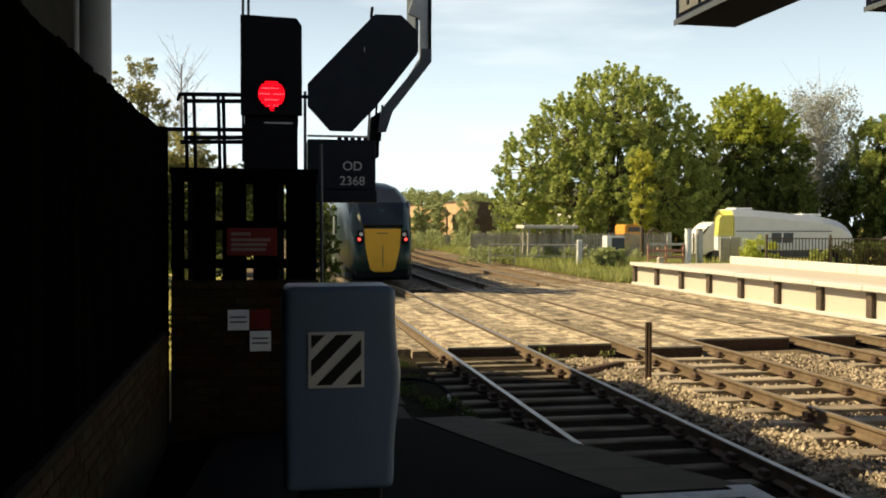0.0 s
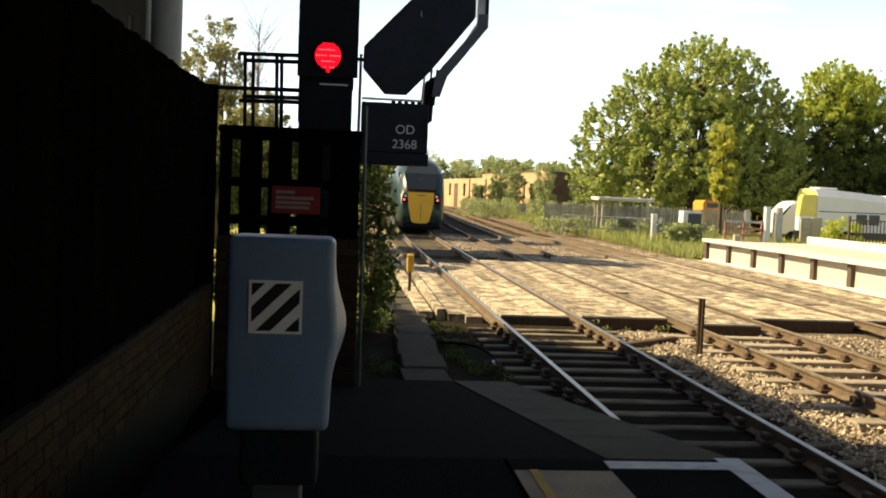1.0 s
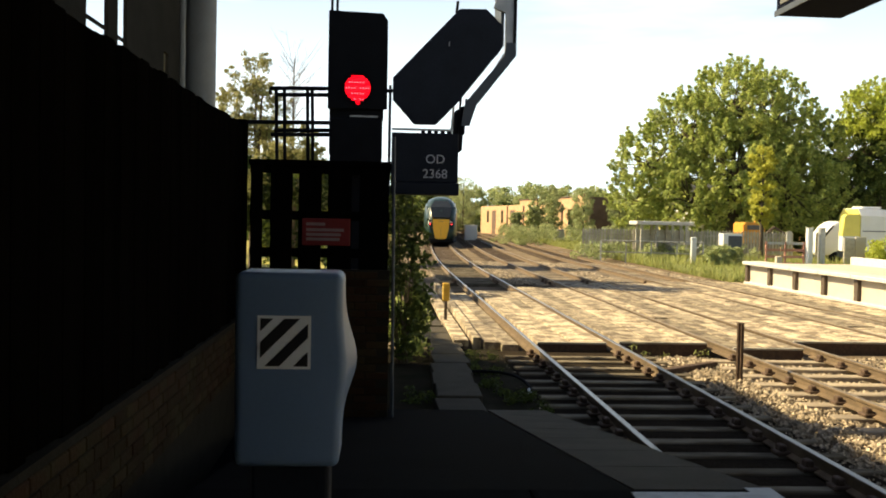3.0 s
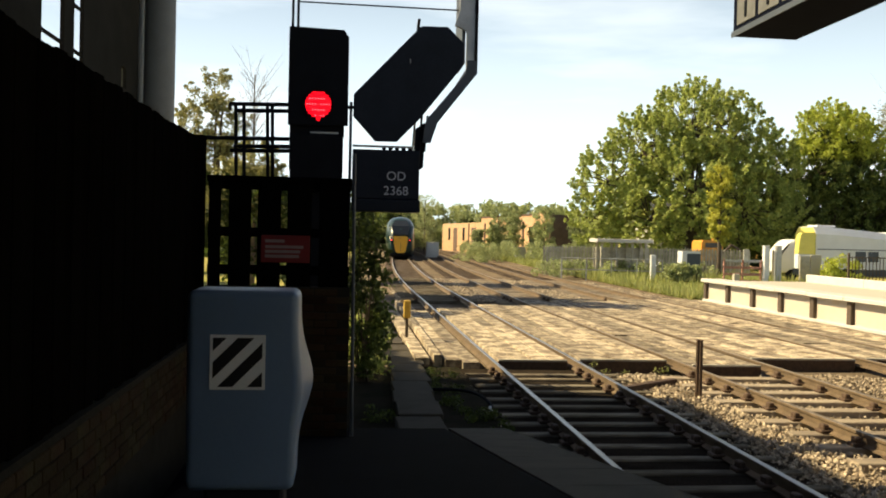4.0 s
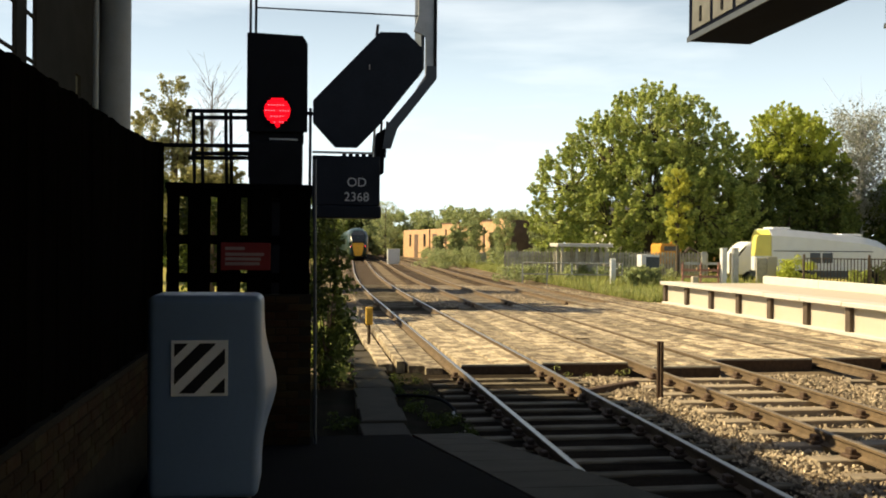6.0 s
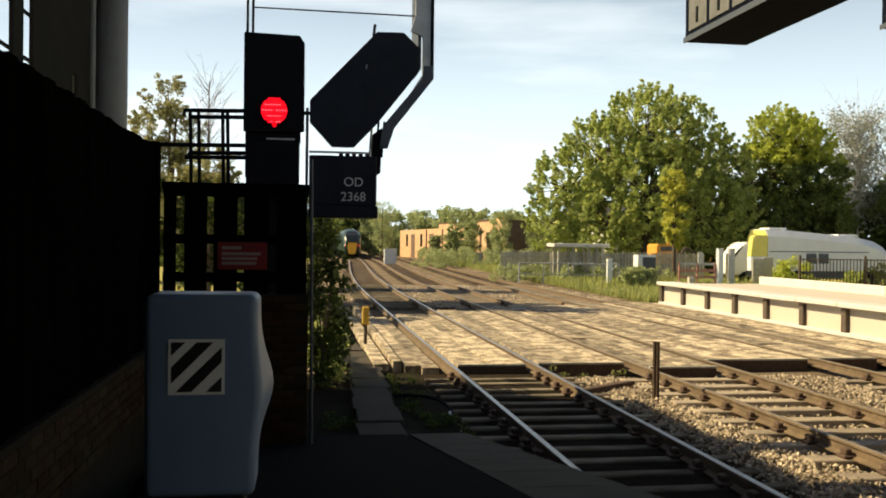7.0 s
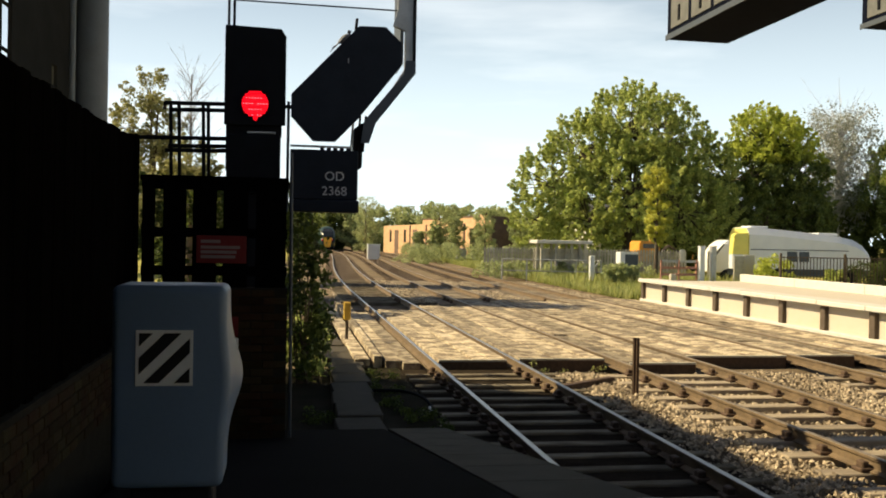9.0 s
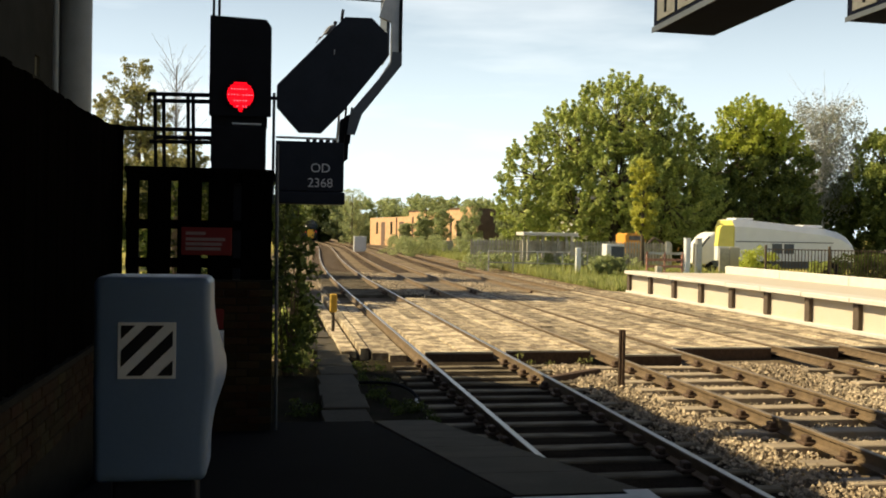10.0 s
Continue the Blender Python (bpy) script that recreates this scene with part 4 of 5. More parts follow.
def crown_tree(name, label, at, lobes, per_lobe, per, size, material, seed, height, inner=None, tuft=1.0, top=None):
    """A broad tree whose crown is made of lobes (x, y, z, radius), each set with shoots that point up and out."""
    rng = random.Random(seed)
    t = thing(name, label, "tree", at=at)
    bm = rod((0, 0, -0.3), (0, 0, height * 0.4), 0.028 * height, 10, 0.018 * height)
    rod((0, 0, height * 0.39), (0.2, 0, height * 0.85), 0.018 * height, 8, 0.003 * height, bm=bm)
    part("trunk", bm, BARK, t)
    wood = bmesh.new()
    cs, rs = [], []
    big = max(l[3] for l in lobes)
    for lx, ly, lz, lr in lobes:
        rod((0, 0, min(lz, height * 0.4) * 0.7), (lx, ly, lz), 0.010 * height, 6, 0.004 * height, bm=wood)
        for i in range(int(per_lobe * (lr / big) ** 2)):
            d = Vector((rng.gauss(0, 1), rng.gauss(0, 1), rng.gauss(0.25, 1))).normalized()
            k = lr * rng.uniform(0.72, 1.0)
            c = Vector((lx, ly, lz)) + d * k
            if c.z < 0.6:
                continue
            if i % 5 == 0:
                rod((lx, ly, lz), c, 0.004 * height, 4, 0.001 * height, bm=wood)
            shoot = (d + Vector((0, 0, 0.9))).normalized()
            for q in range(3):
                cs.append(c + shoot * 0.42 * tuft * q * rng.uniform(0.6, 1.2))
                rs.append(tuft * (0.55 - 0.15 * q) * rng.uniform(0.7, 1.2))
    part("branchwork", wood, BARK, t)
    # clumps above two thirds of the height get lighter leaves, painting the sun
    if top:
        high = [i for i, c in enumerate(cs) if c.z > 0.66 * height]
        leaf_cloud("sun_painted_top", [cs[i] for i in high], [rs[i] for i in high], per, size, top, t, seed + 9, 0.9, 0.4)
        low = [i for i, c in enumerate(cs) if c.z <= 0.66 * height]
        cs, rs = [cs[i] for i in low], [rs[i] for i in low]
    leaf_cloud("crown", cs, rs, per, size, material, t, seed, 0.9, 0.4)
    # a darker inner leaf paints the shade inside the crown
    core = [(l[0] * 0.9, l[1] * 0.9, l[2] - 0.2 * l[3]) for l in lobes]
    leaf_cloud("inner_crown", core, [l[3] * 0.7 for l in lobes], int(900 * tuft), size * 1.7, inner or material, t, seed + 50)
    return t


def bare_tree(name, label, at, height, spread, seed, material, count=70, thin=1.0):
    rng = random.Random(seed)
    t = thing(name, label, "tree", at=at)
    part("trunk", rod((0, 0, -0.3), (0, 0, height * 0.9), 0.012 * height, 8, 0.002 * height), material, t)
    bm = bmesh.new()
    for i in range(count):
        z0 = height * rng.uniform(0.3, 0.88)
        a, ln = rng.uniform(0, 6.28), spread * rng.uniform(0.3, 1.0)
        tip = Vector((math.cos(a) * ln, math.sin(a) * ln, z0 + ln * rng.uniform(0.7, 1.6)))
        rod((0, 0, z0), tip, 0.003 * height * thin, 4, 0.0008 * height * thin, bm=bm)
        for _ in range(3):
            w = Vector((0, 0, z0)).lerp(tip, rng.uniform(0.4, 0.95))
            rod(w, w + Vector((rng.uniform(-1, 1), rng.uniform(-1, 1), rng.uniform(0.2, 1.2))) * spread * 0.25, 0.0015 * height * thin, 3, 0.0006 * height * thin, bm=bm)
    part("brushwood", bm, material, t)
    return t


def plants():
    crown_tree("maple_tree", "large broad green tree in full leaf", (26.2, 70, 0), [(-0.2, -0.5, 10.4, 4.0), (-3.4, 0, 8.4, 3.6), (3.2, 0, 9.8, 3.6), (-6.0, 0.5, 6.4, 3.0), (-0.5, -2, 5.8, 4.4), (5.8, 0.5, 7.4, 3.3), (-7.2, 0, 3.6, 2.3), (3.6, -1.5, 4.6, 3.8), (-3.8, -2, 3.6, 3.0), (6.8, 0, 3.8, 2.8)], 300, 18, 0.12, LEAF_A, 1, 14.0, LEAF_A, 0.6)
    # yellow above, dark within: sun and shade are in the leaf colours
    crown_tree("maple_tree", "green tree with sunlight painted yellow on its top", (38.8, 72, 0), [(-0.4, 0, 10.6, 2.8), (1.4, 0, 10.0, 2.6), (-1.6, 0, 7.6, 3.0), (2.2, 0, 7.2, 3.0), (-2.4, 0, 4.4, 2.6), (2.8, -0.5, 4.0, 2.8)], 150, 22, 0.12, LEAF_S, 3, 13.4, LEAF_C, 0.72, LEAF_B)
    leaf = tree("ornamental_tree", "slender young tree with yellow green leaves", (22.25, 54.3, 0), 6.9, 0.85, 70, 70, 0.085, LEAF_Y, 4, low=0.30)
    bare_tree("birch_tree", "thin grey birch barely in leaf", (45.9, 73, 0), 13.4, 3.4, 5, BIRCH, 220, 0.5)
    tree("birch_tree", "thin pale leaved birch crown", (46.2, 73.5, 0), 14.0, 3.6, 210, 60, 0.095, LEAF_D, 6, low=0.3, bark=BIRCH)
    # lighter tops and dark insides paint light and shade on these two
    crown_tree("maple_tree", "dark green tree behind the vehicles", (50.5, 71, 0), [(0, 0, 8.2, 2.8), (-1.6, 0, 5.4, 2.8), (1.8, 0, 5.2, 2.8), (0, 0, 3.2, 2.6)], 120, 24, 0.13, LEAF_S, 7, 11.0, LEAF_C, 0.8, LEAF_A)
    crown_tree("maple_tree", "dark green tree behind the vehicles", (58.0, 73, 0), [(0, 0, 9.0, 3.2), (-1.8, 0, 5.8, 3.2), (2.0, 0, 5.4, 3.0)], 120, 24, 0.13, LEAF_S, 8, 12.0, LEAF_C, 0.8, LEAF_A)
    rng = random.Random(9)
    # understorey below the big crowns
    h = thing("hedge", "dark tangled undergrowth below the trees", "hedge")
    cs = [(rng.uniform(27, 60), rng.uniform(73, 78), rng.uniform(0.4, 5.5)) for _ in range(150)]
    leaf_cloud("foliage", cs, [1.5] * len(cs), 60, 0.36, LEAF_C, h, 10)
    # distant wood
    d = thing("far_woods", "hazy line of distant green woods", "trees", kind="stuff")
    cs, rs = [], []
    for i in range(1500):
        x = rng.uniform(-45, 75)
        top = 7.4 + 2.4 * noise.noise((x * 0.13, 3.3, 0)) + 1.6 * noise.noise((x * 0.5, 8.3, 0))
        cs.append((x, rng.uniform(165, 180), top * rng.random() ** 0.8))
        rs.append(1.1)
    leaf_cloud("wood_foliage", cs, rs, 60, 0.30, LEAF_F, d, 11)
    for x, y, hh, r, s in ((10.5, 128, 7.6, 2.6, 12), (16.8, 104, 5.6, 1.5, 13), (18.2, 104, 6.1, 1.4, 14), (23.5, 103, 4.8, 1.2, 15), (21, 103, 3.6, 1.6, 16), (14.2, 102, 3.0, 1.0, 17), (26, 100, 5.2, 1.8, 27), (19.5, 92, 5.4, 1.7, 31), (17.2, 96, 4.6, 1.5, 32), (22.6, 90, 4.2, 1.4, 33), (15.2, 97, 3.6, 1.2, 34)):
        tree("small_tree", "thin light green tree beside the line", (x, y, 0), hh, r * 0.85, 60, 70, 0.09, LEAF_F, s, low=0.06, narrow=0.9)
    # trees west of the line
    for x, y, hh, r, s in ((-4.4, 62, 4.6, 1.9, 18), (-4.0, 78, 4.8, 2.0, 19), (-3.0, 100, 4.8, 2.0, 20), (-4.4, 46, 4.4, 1.7, 21), (-1.0, 150, 6.2, 2.4, 22), (9.5, 172, 7.0, 3.4, 23)):
        tree("lineside_tree", "dark green lineside tree", (x, y, 0), hh, r, 50, 70, 0.26, LEAF_C, s, low=0.05)
    wh = thing("hedge", "dense dark hedge where the line curves away", "hedge")
    cs = [(rng.uniform(-16, 10.5), rng.uniform(168, 176), rng.uniform(0.2, 5.8)) for _ in range(260)] + [(rng.uniform(-11, -3.5), rng.uniform(66, 130), rng.uniform(0.2, 3.0)) for _ in range(120)]
    leaf_cloud("foliage", cs, [1.1] * len(cs), 70, 0.24, LEAF_C, wh, 68)
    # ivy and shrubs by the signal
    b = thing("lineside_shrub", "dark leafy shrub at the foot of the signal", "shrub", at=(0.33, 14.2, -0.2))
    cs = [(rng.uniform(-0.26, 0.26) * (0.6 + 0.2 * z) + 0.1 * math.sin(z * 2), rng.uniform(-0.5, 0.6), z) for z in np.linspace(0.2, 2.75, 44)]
    # dark leaves with lighter ones among them paint shade and sun on the shrub
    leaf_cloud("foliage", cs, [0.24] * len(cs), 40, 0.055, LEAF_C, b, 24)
    leaf_cloud("sun_painted_foliage", cs[::2], [0.27] * len(cs[::2]), 24, 0.05, LEAF_S, b, 25)
    bm = bmesh.new()
    for i in range(9):
        rod((rng.uniform(-0.1, 0.1), 0, 0), (rng.uniform(-0.35, 0.35), rng.uniform(-0.4, 0.4), rng.uniform(1.6, 2.7)), 0.016, 5, 0.006, bm=bm)
    part("stem", bm, BARK, b)
    b2 = thing("lineside_shrub", "low sunlit weeds beside the cable trough", "shrub", at=(0.35, 16.5, -0.2))
    cs = [(rng.uniform(-0.25, 0.3), rng.uniform(-1.6, 1.2), rng.uniform(0.1, 0.8)) for _ in range(30)]
    leaf_cloud("foliage", cs, [0.22] * len(cs), 50, 0.05, LEAF_A, b2, 25)
    crown_tree("young_tree", "sunlit yellow green young tree behind the fence", (-4.2, 30.0, 0), [(0, 0, 6.3, 0.75), (-0.5, 0, 5.2, 0.8), (0.4, 0, 5.0, 0.8), (-0.7, 0.3, 4.0, 0.8), (0.5, 0, 3.6, 0.9), (-0.2, 0, 2.6, 0.9)], 20, 34, 0.045, LEAF_K, 26, 7.0, LEAF_K, 0.42)
    crown_tree("young_tree", "leafy sapling behind the signal cage", (-2.7, 27.0, 0), [(0, 0, 3.9, 0.7), (-0.6, 0, 3.2, 0.7), (0.6, 0, 3.0, 0.8), (1.3, 0, 2.6, 0.8)], 34, 34, 0.045, LEAF_K, 28, 4.6, LEAF_K, 0.42)
    sh = thing("lineside_shrub", "sunlit bramble bank behind the paling fence", "shrub", at=(-0.9, 14.0, -0.2))
    cs = [(rng.uniform(-1.6, 1.1), rng.uniform(-1, 2.3), rng.uniform(0.3, 3.2)) for _ in range(125)]
    leaf_cloud("foliage", cs, [0.26] * len(cs), 80, 0.04, LEAF_C, sh, 29)
    bare_tree("bare_sapling", "bare leafless sapling behind the signal cage", (-3.0, 30, 0), 7.9, 1.0, 30, TWIG, 120, 0.36)
    # unseen trees, placed so that their shadows band the tracks
    for x, y, hh, s in ((-17.5, 38.3, 23, 71), (-18.5, 42.2, 23.5, 72), (-19.5, 52.2, 25, 73)):
        crown_tree("shadow_casting_tree", "unseen tall tree added behind the station building to cast shadow bands", (x, y, 0), [(0, 0, hh * k, 2.0 - 0.5 * k) for k in (0.35, 0.48, 0.6, 0.72, 0.84, 0.94)], 40, 24, 0.16, LEAF_C, s, hh)
    # grass on the far bank
    n = 130000
    r = np.random.default_rng(31)
    y = 34 + 80 * r.random(n) ** 1.3
    u = np.clip((y - 35) / 100, 0, 1)
    x = 13.7 + 3.1 * u * u * (3 - 2 * u) + r.random(n) ** 1.2 * 11
    keep = ~((y < 36) & (x < 18))
    x, y = x[keep], y[keep]
    n = len(x)
    hh = r.uniform(0.15, 0.55, n) * (0.5 + r.random(n)) * np.where((y > 46) & (y < 60) & (r.random(n) < 0.2), 1.1, np.where(y < 52, 0.55, 0.75))
    a = r.uniform(0, 6.28, n)
    w = 0.05
    base = np.stack([x, y, np.full(n, -0.2)], 1)
    off = np.stack([np.cos(a) * w, np.sin(a) * w, np.zeros(n)], 1)
    tip = base + np.stack([r.normal(0, 0.07, n), r.normal(0, 0.07, n), hh], 1)
    v = np.stack([base - off, base + off, tip], 1)
    ob = mesh_np("long_grass", v, np.arange(3 * n).reshape(-1, 3), GRASS)
    tagged(ob, "long dry yellow green grass on the far bank", "grass", kind="stuff")
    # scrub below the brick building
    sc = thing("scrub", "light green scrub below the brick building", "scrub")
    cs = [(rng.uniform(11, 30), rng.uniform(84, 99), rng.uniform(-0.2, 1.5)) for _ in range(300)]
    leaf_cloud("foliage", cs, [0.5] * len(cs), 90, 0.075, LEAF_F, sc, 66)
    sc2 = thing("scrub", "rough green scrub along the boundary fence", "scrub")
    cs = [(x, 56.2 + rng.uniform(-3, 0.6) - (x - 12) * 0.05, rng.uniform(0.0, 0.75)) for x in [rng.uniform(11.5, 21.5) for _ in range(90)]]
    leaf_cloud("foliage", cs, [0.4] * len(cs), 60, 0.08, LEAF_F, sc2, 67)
    # weeds
    for x, y, s, m in ((25.9, 46.6, 0.85, LEAF_B), (28.8, 45.6, 0.5, LEAF_A), (31.5, 45.5, 0.7, LEAF_C), (33.5, 45.5, 0.7, LEAF_C), (35.5, 45, 0.7, LEAF_C), (38, 45, 0.8, LEAF_C), (17.0, 47, 0.5, LEAF_F), (18.0, 48, 0.55, LEAF_F)):
        w = thing("bush", "yellow green bush by the fence" if m is LEAF_B else "rough green bush by the fence", "bush", at=(x, y, -0.15))
        cs = [(rng.uniform(-1, 1) * s, rng.uniform(-1, 1) * s, rng.uniform(0.2, 1.9) * s) for _ in range(26)]
        leaf_cloud("foliage", cs, [0.45 * s] * 26, 60, 0.09, m, w, int(x * 10))
    for x, y, n, seed in ((1.55, 13.4, 10, 81), (1.75, 11.3, 12, 82), (1.45, 12.3, 8, 83), (0.45, 11.2, 8, 84), (1.6, 14.8, 10, 85), (1.9, 10.4, 6, 86)):
        g = thing("weed_clump", "low dark green weeds on the soil verge", "weeds", "verge weeds", at=(x, y, -0.19))
        cs = [(rng.uniform(-0.22, 0.22), rng.uniform(-0.35, 0.35), rng.uniform(0.01, 0.08)) for _ in range(n)]
        leaf_cloud("leaf_mass", cs, [0.10] * n, 26, 0.024, LEAF_C, g, seed)["kind"] = "stuff"
    wd = thing("trackside_weeds", "dry weeds on the crossing edge", "weeds", kind="stuff")
    cs = [(rng.uniform(4.3, 5.6), rng.uniform(14.9, 15.6), rng.uniform(-0.2, -0.05)) for _ in range(5)]
    leaf_cloud("weed_leaves", cs, [0.09] * 5, 24, 0.018, GRASS, wd, 61)


plants()


# ---- far side: buildings, fences, vehicles ----
def far_side():
    # the long wall looks west, its near end is in shade, painted as dark brown
    b = thing("brick_building", "long low orange brick building with its shaded end painted dark", "building", at=(22.2, 101, 0), turn=96.2)
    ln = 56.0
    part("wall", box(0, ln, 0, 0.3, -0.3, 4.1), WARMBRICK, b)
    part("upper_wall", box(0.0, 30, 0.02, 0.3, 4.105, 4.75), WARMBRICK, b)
    part("end_block", box(-0.3, -0.01, -5.5, 0.25, -0.3, 4.7), SHADETRIM, b)
    part("body", box(0, ln, -5.5, -0.01, -0.3, 4.05), SHADETRIM, b)
    part("parapet", box(-0.4, 30.2, -0.1, 0.42, 4.755, 4.87), SHADETRIM, b)
    part("pier", box(0.3, 3.0, 0.31, 0.55, 1.6, 5.0), WARMBRICK, b)
    for wx in (6.0, 13.0, 40.0, 50.0):
        w = part("window", box(wx, wx + 1.3, 0.305, 0.33, 1.5, 3.3), GLASS, b)
        part("window_frame", box(wx - 0.1, wx + 1.4, 0.331, 0.37, 3.3, 3.42), SHADETRIM, w)
    # dark strips paint the shadows along the wall's pillars
    for wx in (4.2, 9.4, 20.0, 27.5, 37.0):
        part("pilaster_shadow", box(wx, wx + 0.35, 0.302, 0.44, -0.3, 4.0), SHADETRIM, b)
    for wx in (33.0, 45.0):
        part("doorway", box(wx, wx + 2.6, 0.302, 0.34, -0.2, 3.4), SHADETRIM, b)
    lb = thing("lineside_cabinet", "white steel trackside equipment cabinet", "cabinet", at=(9.1, 100, -0.25))
    part("body", box(-0.65, 0.65, -0.4, 0.5, 0, 1.60, 0.03), VANWHITE, lb)
    part("roof", box(-0.7, 0.7, -0.45, 0.55, 1.601, 1.68, 0.02), VANWHITE, lb)
    for k in range(2):
        part("door", box(-0.58 + k * 0.6, -0.02 + k * 0.6, -0.43, -0.401, 0.1, 1.52), VANWHITE, lb)
    for x in (17.0, 18.6, 21.0, 22.4):
        cb = thing("lineside_cabinet", "small grey trackside equipment cabinet", "cabinet", "grey cabinets", at=(x, 88 + x * 0.2, -0.25))
        part("body", box(-0.5, 0.5, -0.3, 0.3, 0, 1.4, 0.03), GALV, cb)
        part("roof", box(-0.55, 0.55, -0.35, 0.35, 1.401, 1.47, 0.02), GALV, cb)
    # shelter
    s = thing("cycle_shelter", "small open shelter with a white flat roof", "shelter", at=(16.4, 55.0, -0.25))
    part("roof", box(-1.7, 1.7, -0.9, 0.9, 2.20, 2.42, 0.03), WHITEWALL, s)
    for x in (-1.3, -0.4, 0.55, 1.4):
        part("post", box(x - 0.07, x + 0.07, -0.6, -0.46, 0, 2.2), GREYWOOD, s)
        part("post", box(x - 0.07, x + 0.07, 0.5, 0.64, 0, 2.2), GREYWOOD, s)
    part("back_panel", box(-1.5, 1.5, 0.65, 0.69, 0.3, 1.9), GREYWOOD, s)
    # pale timber and palisade fence behind
    pf = thing("palisade_fence", "weathered grey palisade fence along the railway boundary", "fence")
    me = mesh_of(prism([(-0.075, 0), (0.075, 0), (0.075, 1.72), (0, 1.85), (-0.075, 1.72)], -0.01, 0.01), "pale", GREYWOOD)
    x = 12.2
    while x < 27.0:
        if not 25.0 < x < 26.4:
            shared("pale", me, (x, 57.2 - (x - 12) * 0.08, -0.15 + random.uniform(-0.03, 0.03)), pf, random.uniform(-3, 3))
        x += 0.19
    for z in (0.3, 1.3):
        part("fence_rail", box(12.2, 25, 57.3 - 0.6, 57.36 - 0.6, z, z + 0.07), GREYWOOD, pf)
    # tubular barrier
    br = thing("guard_railing", "pale tubular steel guard railing", "railing", at=(0, 0, -0.2))
    for z in (0.62, 1.25):
        part("rail", rod((12.0, 51.5, z), (17.3, 50.0, z), 0.035), GALV, br)
    for k in range(5):
        u = k / 4
        part("post", rod((12 + 5.3 * u, 51.5 - 1.5 * u, 0), (12 + 5.3 * u, 51.5 - 1.5 * u, 1.27), 0.04), GALV, br)
    part("brace", rod((16.4, 50.2, 0.1), (17.2, 50.0, 1.25), 0.035), GALV, br)
    pw = thing("white_post", "short white painted post", "post", at=(16.6, 49.5, -0.2))
    part("post", box(-0.14, 0.14, -0.1, 0.1, 0, 1.55, 0.03), VANWHITE, pw)
    cb = thing("control_cabinet", "white control cabinet with a dark open front", "cabinet", at=(19.9, 53.0, -0.2))
    part("side", box(-0.55, -0.25, -0.4, 0.4, 0, 1.75, 0.02), VANWHITE, cb)
    part("top", box(-0.25, 0.55, -0.4, 0.4, 1.62, 1.75), VANWHITE, cb)
    part("front", box(-0.25, 0.55, -0.36, 0.4, 0.0, 1.61), GREYDARK, cb)
    sp = thing("white_post", "short white painted post", "post", at=(19.4, 45.0, -0.2))
    part("post", box(-0.15, 0.15, -0.12, 0.12, 0, 0.75, 0.03), CREAM, sp)
    # gate
    g = thing("crossing_gate", "faded red barred gate across the lane", "gate", at=(19.55, 47.0, -0.2))
    for z in (0.25, 0.6, 0.95, 1.3):
        part("bar", box(0, 2.05, -0.03, 0.03, z, z + 0.13), GATERED if z < 1.2 else GALV, g)
    for x in (0.0, 1.0, 1.98):
        part("stile", box(x, x + 0.07, -0.05, 0.05, 0.1, 1.44), GATERED, g)
    plate = part("sign_plate", box(1.05, 1.3, -0.09, -0.05, 1.38, 2.0), WHITEWALL, g, "small white plate")
    for k, x in enumerate((21.8, 22.45)):
        gp = thing("gate_post", "tall white gate post" if k == 0 else "grey steel gate post", "post", at=(x, 46.9, -0.2))
        part("post", box(-0.15, 0.15, -0.15, 0.15, 0, 2.15, 0.04), VANWHITE if k == 0 else GALV, gp)
        part("cap", box(-0.17, 0.17, -0.17, 0.17, 2.151, 2.2, 0.02), VANWHITE if k == 0 else GALV, gp)
    # orange plant machine
    o = thing("excavator", "orange plant machine parked behind the fence", "excavator", at=(24.0, 60, -0.2))
    part("cab", prism([(-1.0, 1.0), (-1.0, 2.3), (-0.85, 2.42), (0.35, 2.42), (0.45, 2.3), (0.45, 1.0)], -0.9, 0.9, bevel=0.03), ORANGE, o)
    part("beacon", rod((0.1, 0, 2.42), (0.1, 0, 2.54), 0.07, 10), ORANGE, o)
    part("window", box(-0.75, 0.1, -0.93, -0.905, 1.95, 2.25), ROOFGREY, o)
    part("boom", rod((0.6, 0.2, 1.3), (1.5, 0.3, 2.15), 0.10, 8), BROWNPOST, o)
    part("stick", rod((1.5, 0.3, 2.15), (2.7, 0.3, 1.5), 0.08, 8), BROWNPOST, o)
    part("chassis", box(-1.4, 1.2, -1.0, 1.0, 0.0, 1.09, 0.05), SHADETRIM, o)
    # vans
    v = thing("van", "white van parked behind the gate", "van", at=(29.2, 57.5, -0.2))
    part("body", prism([(-2.2, 0.5), (-2.2, 1.5), (-1.5, 2.35), (-1.1, 2.6), (2.0, 2.62), (2.0, 0.5)], -1, 1, bevel=0.08), VANWHITE, v)
    part("windscreen", prism([(-2.12, 1.62), (-1.52, 2.32), (-1.45, 2.3), (-2.0, 1.6)], -0.85, -1.01), GLASS, v)
    for x in (-1.3, 1.3):
        part("wheel", rod((x, -1.02, 0.36), (x, -0.8, 0.36), 0.36, 20), BLACK, v)
    t = thing("tanker_lorry", "long white tanker lorry with a yellow rear panel", "lorry", at=(26.7, 52.4, -0.2), turn=7.5)
    prof = [(-1.0, 0.9), (-1.0, 2.9), (-0.7, 3.32), (0.7, 3.32), (1.0, 2.9), (1.0, 0.9)]
    bm = bmesh.new()
    rings = []
